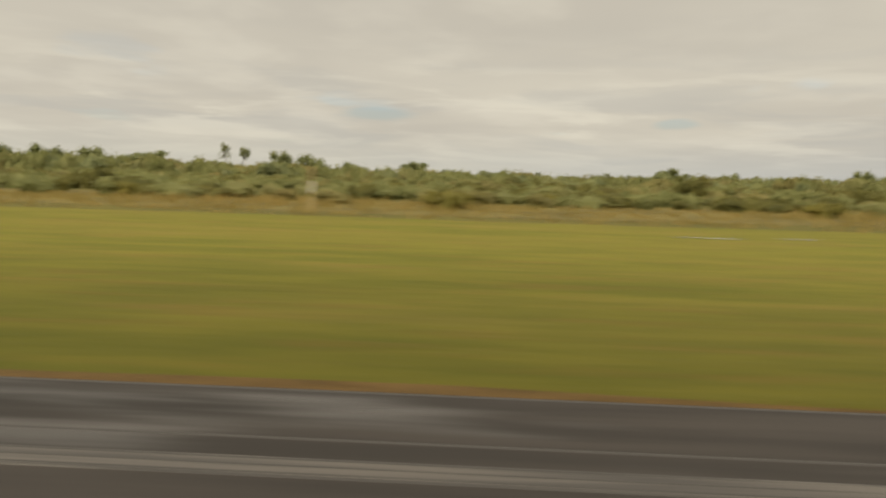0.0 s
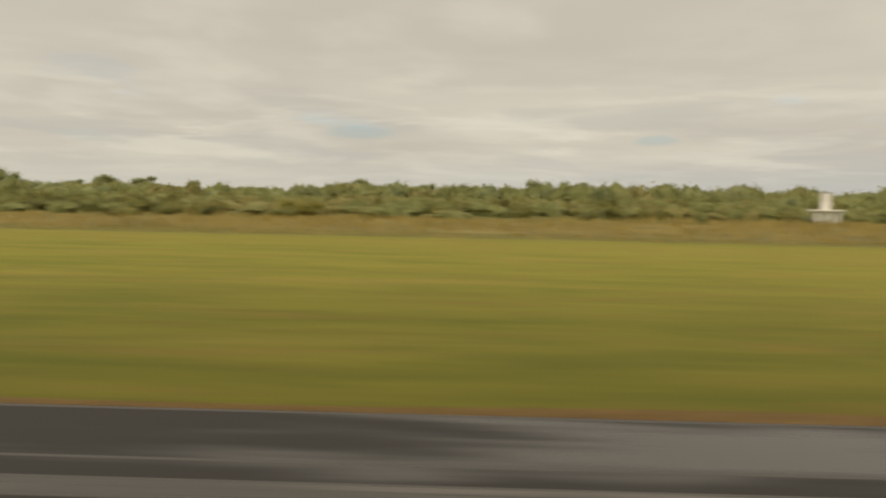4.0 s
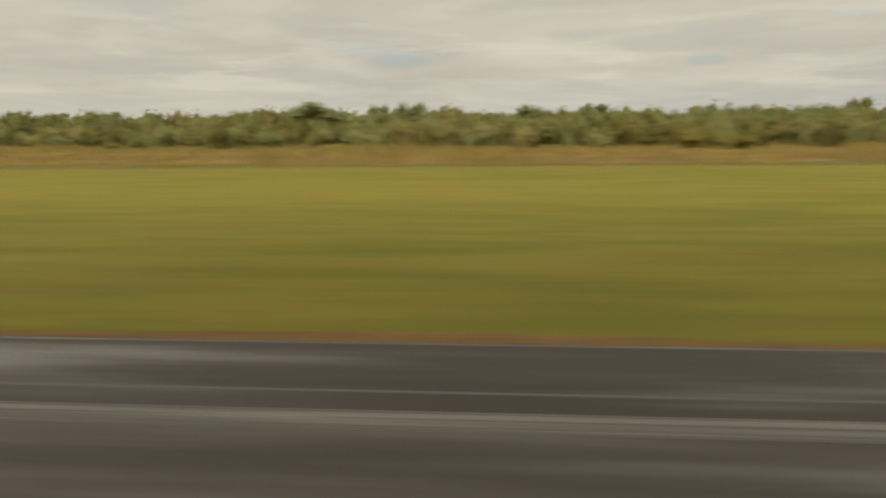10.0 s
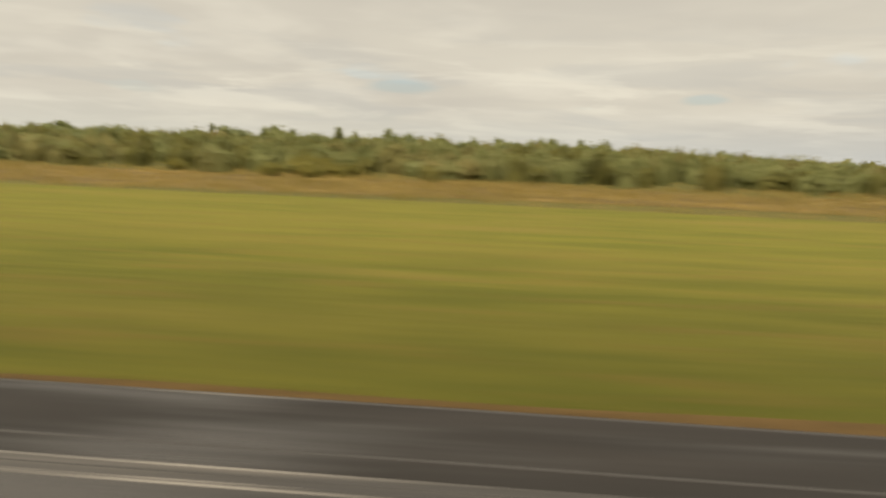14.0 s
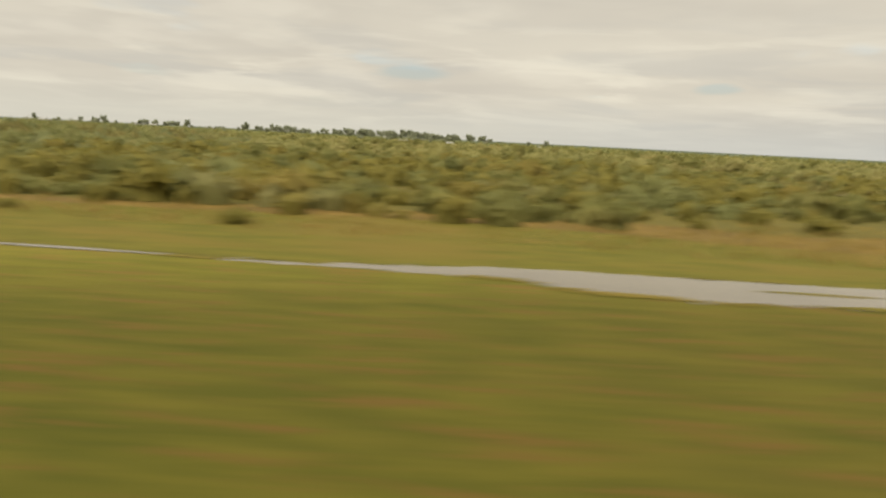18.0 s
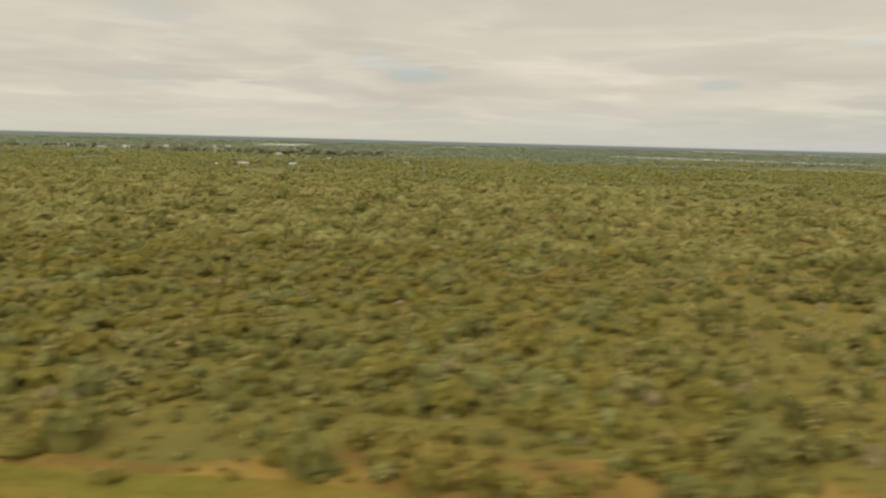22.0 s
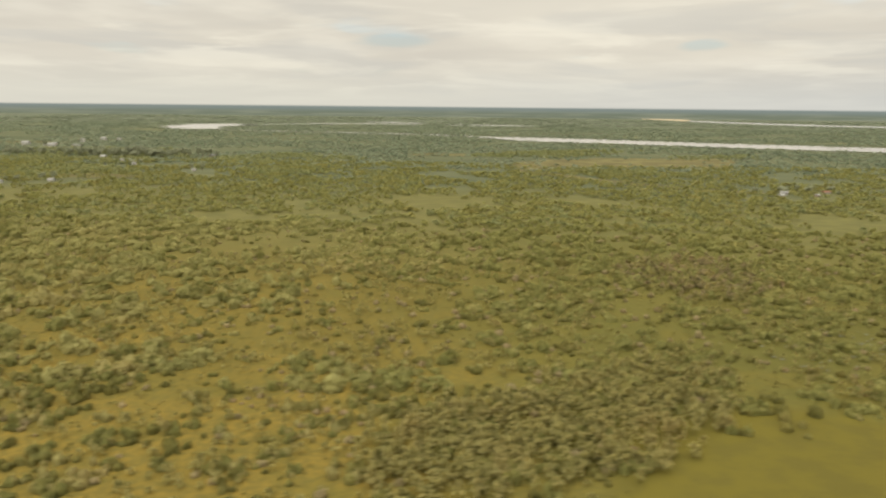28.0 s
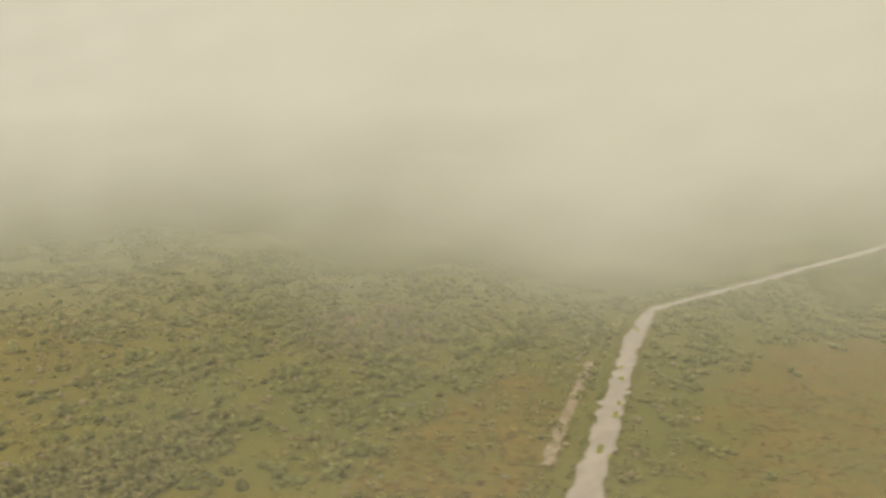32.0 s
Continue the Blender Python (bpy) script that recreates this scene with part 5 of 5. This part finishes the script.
# trees: a tapered trunk with limbs and a broken crown of leaf sprays
def tree(name, at, height, crown_r, crown_h, flat_top, seed, label, group, leaves=420, leaf=0.30):
    rng = np.random.default_rng(seed)
    t = thing(name, at, label, "tree", group)
    bm = bmesh.new()
    th = height - crown_h * 0.6
    r0 = 0.022 * height
    p = Vector((0, 0, -0.1))
    for i in range(4):
        q = Vector((rng.normal(0, 0.03) * height, rng.normal(0, 0.03) * height, th * (i + 1) / 4))
        rod(bm, p, q, r0 * (1 - i * 0.17), r0 * (1 - (i + 1) * 0.17), 7)
        p = q
    tops = []
    for i in range(7):
        a = i / 7 * 6.283 + rng.uniform(-0.3, 0.3)
        q = Vector((math.cos(a) * crown_r * rng.uniform(0.35, 0.8), math.sin(a) * crown_r * rng.uniform(0.35, 0.8), height - crown_h * rng.uniform(0.15, 0.75)))
        rod(bm, p * 0.85, q, r0 * 0.35, r0 * 0.08, 5)
        tops.append(np.array(q))
    part("trunk", bm, M_BARK, t)
    tops.append(np.array([0, 0, height - crown_h * 0.38]))
    rad = np.array([crown_r * 0.48, crown_r * 0.48, crown_h * 0.30])
    c = []
    for o in tops if name != "tall_tree" else ():
        # a rough dark heart inside each bough keeps the crown from being see-through
        k, a0 = 5, rng.uniform(0, 6.283)
        ring = [o + rad * 0.68 * np.array([math.cos(a0 + i / k * 6.283), math.sin(a0 + i / k * 6.283), rng.uniform(-0.2, 0.2)]) for i in range(k)]
        for i in range(k):
            c += [ring[i], ring[(i + 1) % k], o + rad * np.array([0, 0, 0.7])]
            c += [ring[(i + 1) % k], ring[i], o - rad * np.array([0, 0, 0.7])]
    for _ in range(leaves):
        o = tops[rng.integers(len(tops))]
        d = rng.normal(size=3)
        d /= np.linalg.norm(d)
        q = o + d * rad * rng.uniform(0.72, 1.05)
        if flat_top:
            q[2] = min(q[2], height - 0.1 * crown_h * rng.uniform(0, 1))
        n = d + rng.normal(0, 0.28, 3) + np.array([0, 0, 0.3])
        u = np.cross(n, rng.normal(size=3))
        u /= np.linalg.norm(u)
        w = np.cross(n / np.linalg.norm(n), u)
        s = leaf * rng.uniform(0.7, 1.3)
        c += [q + u * s, q - u * s * 0.6 + w * s * 0.8, q - u * s * 0.6 - w * s * 0.8]
    crown = new("crown", tri_mesh("crown", np.array(c), np.arange(len(c)), M_TREE_HAZED if name == "windbreak_tree" else M_SCRUB if name == "slim_tree" else M_TREE))
    crown.parent = t
    return t


pair = tree("tall_tree", (-101.3, 243.3, 0), 11.6, 1.9, 5.6, False, 5, "tall slender tree with a thin broken crown above the scrub", "tall pair of trees", 330, 0.30)
tree("tall_tree", (-94.5, 244.0, 0), 11.0, 2.2, 5.6, False, 8, "tall slender tree with a leaning dark crown above the scrub", "tall pair of trees", 460, 0.30)
protos = [tree("scrub_tree", (-60, 262, 0), 6.8, 4.2, 5.4, False, 21, "broad dark round-crowned tree standing over the scrub", "scrub trees", 760, 0.27),
          tree("scrub_tree", (-35.0, 240.0, 0), 7.0, 4.8, 4.6, True, 22, "broad dark flat-topped tree standing over the scrub", "scrub trees", 760, 0.28),
          tree("scrub_tree", (49.3, 250.0, 0), 6.8, 3.6, 5.4, False, 23, "broad dark round-crowned tree standing over the scrub", "scrub trees", 700, 0.27),
          tree("scrub_tree", (150.0, 240.0, 0), 7.2, 3.0, 5.8, False, 24, "small round-crowned tree standing over the scrub", "scrub trees", 640, 0.26)]
rt = random.Random(4)
for x, y, s, k in ((-140.8, 205, 1.22, 0), (-128.6, 205, 1.30, 2), (-151.3, 200, 1.12, 3), (-118.0, 208, 1.02, 1), (-110.9, 207, 1.12, 1), (-71.0, 206, 1.14, 3), (-62.5, 207, 1.12, 0), (-32.7, 212, 0.95, 1),
                   (43.7, 214, 0.98, 1), (38.0, 205, 0.80, 1), (62.0, 220, 0.85, 0), (94.0, 204, 0.98, 3), (106.0, 204, 0.98, 1), (127.0, 196, 0.95, 1), (170.0, 205, 0.98, 0), (206.0, 190, 1.0, 3), (262.0, 175, 0.95, 1),
                   (318.0, 168, 0.95, 3), (352.0, 160, 0.9, 0)):
    o = copy_thing(protos[k], pose(x, y, 0, 0, 0, rt.uniform(0, 360)))
    o.scale = (s, s, s)
# slim pointed trees that stand out of the belt
slim = tree("slim_tree", (257.0, 150.0, 0), 6.0, 0.85, 4.9, False, 41, "slim pointed tree standing out of the thicket", "slim trees", 330, 0.22)
for x, y, h in ((227.3, 150, 6.2), (248.8, 150, 5.2), (290.0, 150, 5.8), (310.8, 150, 6.8), (349.6, 150, 7.0), (389.2, 148, 6.2), (343.0, 130, 6.4), (372.0, 150, 6.0), (330.0, 145, 6.2)):
    o = copy_thing(slim, pose(x, y, 0, 0, 0, rt.uniform(0, 360)))
    o.scale = (h / 6.3 * rt.uniform(0.9, 1.3), h / 6.3 * rt.uniform(0.9, 1.3), h / 6.3)
for i in range(34):
    x = rt.uniform(-230, 430)
    y = rt.uniform(190, 300) if x < 200 else rt.uniform(105, 210)
    s = rt.uniform(0.62, 1.0) * (1.0 if y > 180 else 0.85)
    o = copy_thing(rt.choice(protos), pose(x, y, 0, 0, 0, rt.uniform(0, 360)))
    o.scale = (s * rt.uniform(0.85, 1.2), s * rt.uniform(0.85, 1.2), s)
row = [tree("windbreak_tree", (384, 962, 0), 15.0, 4.0, 10.0, False, 31, "tall dark windbreak tree on the skyline, its foliage paled for haze", "windbreak trees", 190, 1.0),
       tree("windbreak_tree", (300, 975, 0), 13.0, 4.6, 8.5, False, 32, "tall dark windbreak tree on the skyline, its foliage paled for haze", "windbreak trees", 200, 1.0),
       tree("windbreak_tree", (150, 968, 0), 12.0, 3.6, 8.0, False, 33, "tall dark windbreak tree on the skyline, its foliage paled for haze", "windbreak trees", 180, 0.95)]
for i in range(165):
    x = rt.choice([rt.uniform(150, 480), rt.uniform(280, 440), rt.uniform(-160, 520)])
    o = copy_thing(rt.choice(row), pose(x, 960 + rt.uniform(-14, 30), 0, 0, 0, rt.uniform(0, 360)))
    s = rt.uniform(0.5, 1.05)
    o.scale = (s * rt.uniform(0.8, 1.2), s * rt.uniform(0.8, 1.2), s)
# village trees round the houses
for hx, hy, hw, *_ in HOUSES:
    for _ in range(3):
        o = copy_thing(rt.choice(row), pose(hx + rt.uniform(-22, 22), hy + rt.uniform(8, 24), 0, 0, 0, rt.uniform(0, 360)))
        s = rt.uniform(0.3, 0.62)
        o.scale = (s * 1.3, s * 1.3, s)


# front bushes of their own, standing in the tall grass
def bush(at, r, h, seed):
    rng = np.random.default_rng(seed)
    t = thing("bush", at, "round olive-green bush in the tall dry grass", "bush", "bushes in the tall grass")
    c = clump(rng, 210, 7, 0.115, spread=0.72)
    v = (c * np.array([r, r, h / 0.7])).reshape(-1, 3)
    ob = new("foliage", tri_mesh("foliage", v, np.arange(len(v)), M_SCRUB_NEAR))
    ob.parent = t
    bm = bmesh.new()
    for i in range(5):
        a = i * 1.26
        rod(bm, (0, 0, -0.05), (math.cos(a) * r * 0.5, math.sin(a) * r * 0.5, h * 0.6), 0.04, 0.015, 5)
    part("stems", bm, M_BARK, t)
    return t


kinds = [bush((-8.7, 56.4, -0.03), 1.15, 0.95, 1), bush((24.0, 54.0, -0.03), 1.4, 1.3, 2), bush((-40.0, 52.0, -0.03), 1.0, 1.0, 3)]
big = tagged(bush((7.5, 73.0, -0.03), 1.9, 2.5, 7), "large dark green bush standing over the scrub")
for x, y, s in ((25.5, 73, 0.75), (31.5, 71, 0.6), (-52, 70, 0.8), (-70, 66, 0.65), (90, 84, 0.8), (131, 88, 0.9), (176, 90, 1.0), (214, 80, 0.9)):
    o = copy_thing(big, pose(x, y, -0.03, 0, 0, rt.uniform(0, 360)))
    o.scale = (s, s, s)
for ob in (big, *big.children):
    if ob.type == "MESH" and ob.name.startswith("foliage"):
        ob.data.materials[0] = M_DARKBUSH
for i in range(36):
    x = rt.uniform(-140, 655)
    fy = float(front(x))
    s = rt.uniform(0.6, 1.25)
    o = copy_thing(rt.choice(kinds), pose(x, fy - rt.uniform(-3, 7) * (1 if rt.random() < 0.8 else 1.6), -0.03, 0, 0, rt.uniform(0, 360)))
    o.scale = (s * 1.2, s * 1.2, s)


# ---------------------------------------------------------------- thin cloud that the climb reaches at the end
def veil_sheet(name, X, Y, Z, material, label):
    m, n = X.shape
    k = (np.arange(m - 1)[:, None] * n + np.arange(n - 1)[None]).ravel()
    f = np.concatenate([np.stack([k, k + 1, k + n], 1), np.stack([k + 1, k + n + 1, k + n], 1)])
    tagged(new(name, tri_mesh(name, np.stack([X, Y, Z], -1).reshape(-1, 3), f, material, True)), label, "cloud", kind="stuff")


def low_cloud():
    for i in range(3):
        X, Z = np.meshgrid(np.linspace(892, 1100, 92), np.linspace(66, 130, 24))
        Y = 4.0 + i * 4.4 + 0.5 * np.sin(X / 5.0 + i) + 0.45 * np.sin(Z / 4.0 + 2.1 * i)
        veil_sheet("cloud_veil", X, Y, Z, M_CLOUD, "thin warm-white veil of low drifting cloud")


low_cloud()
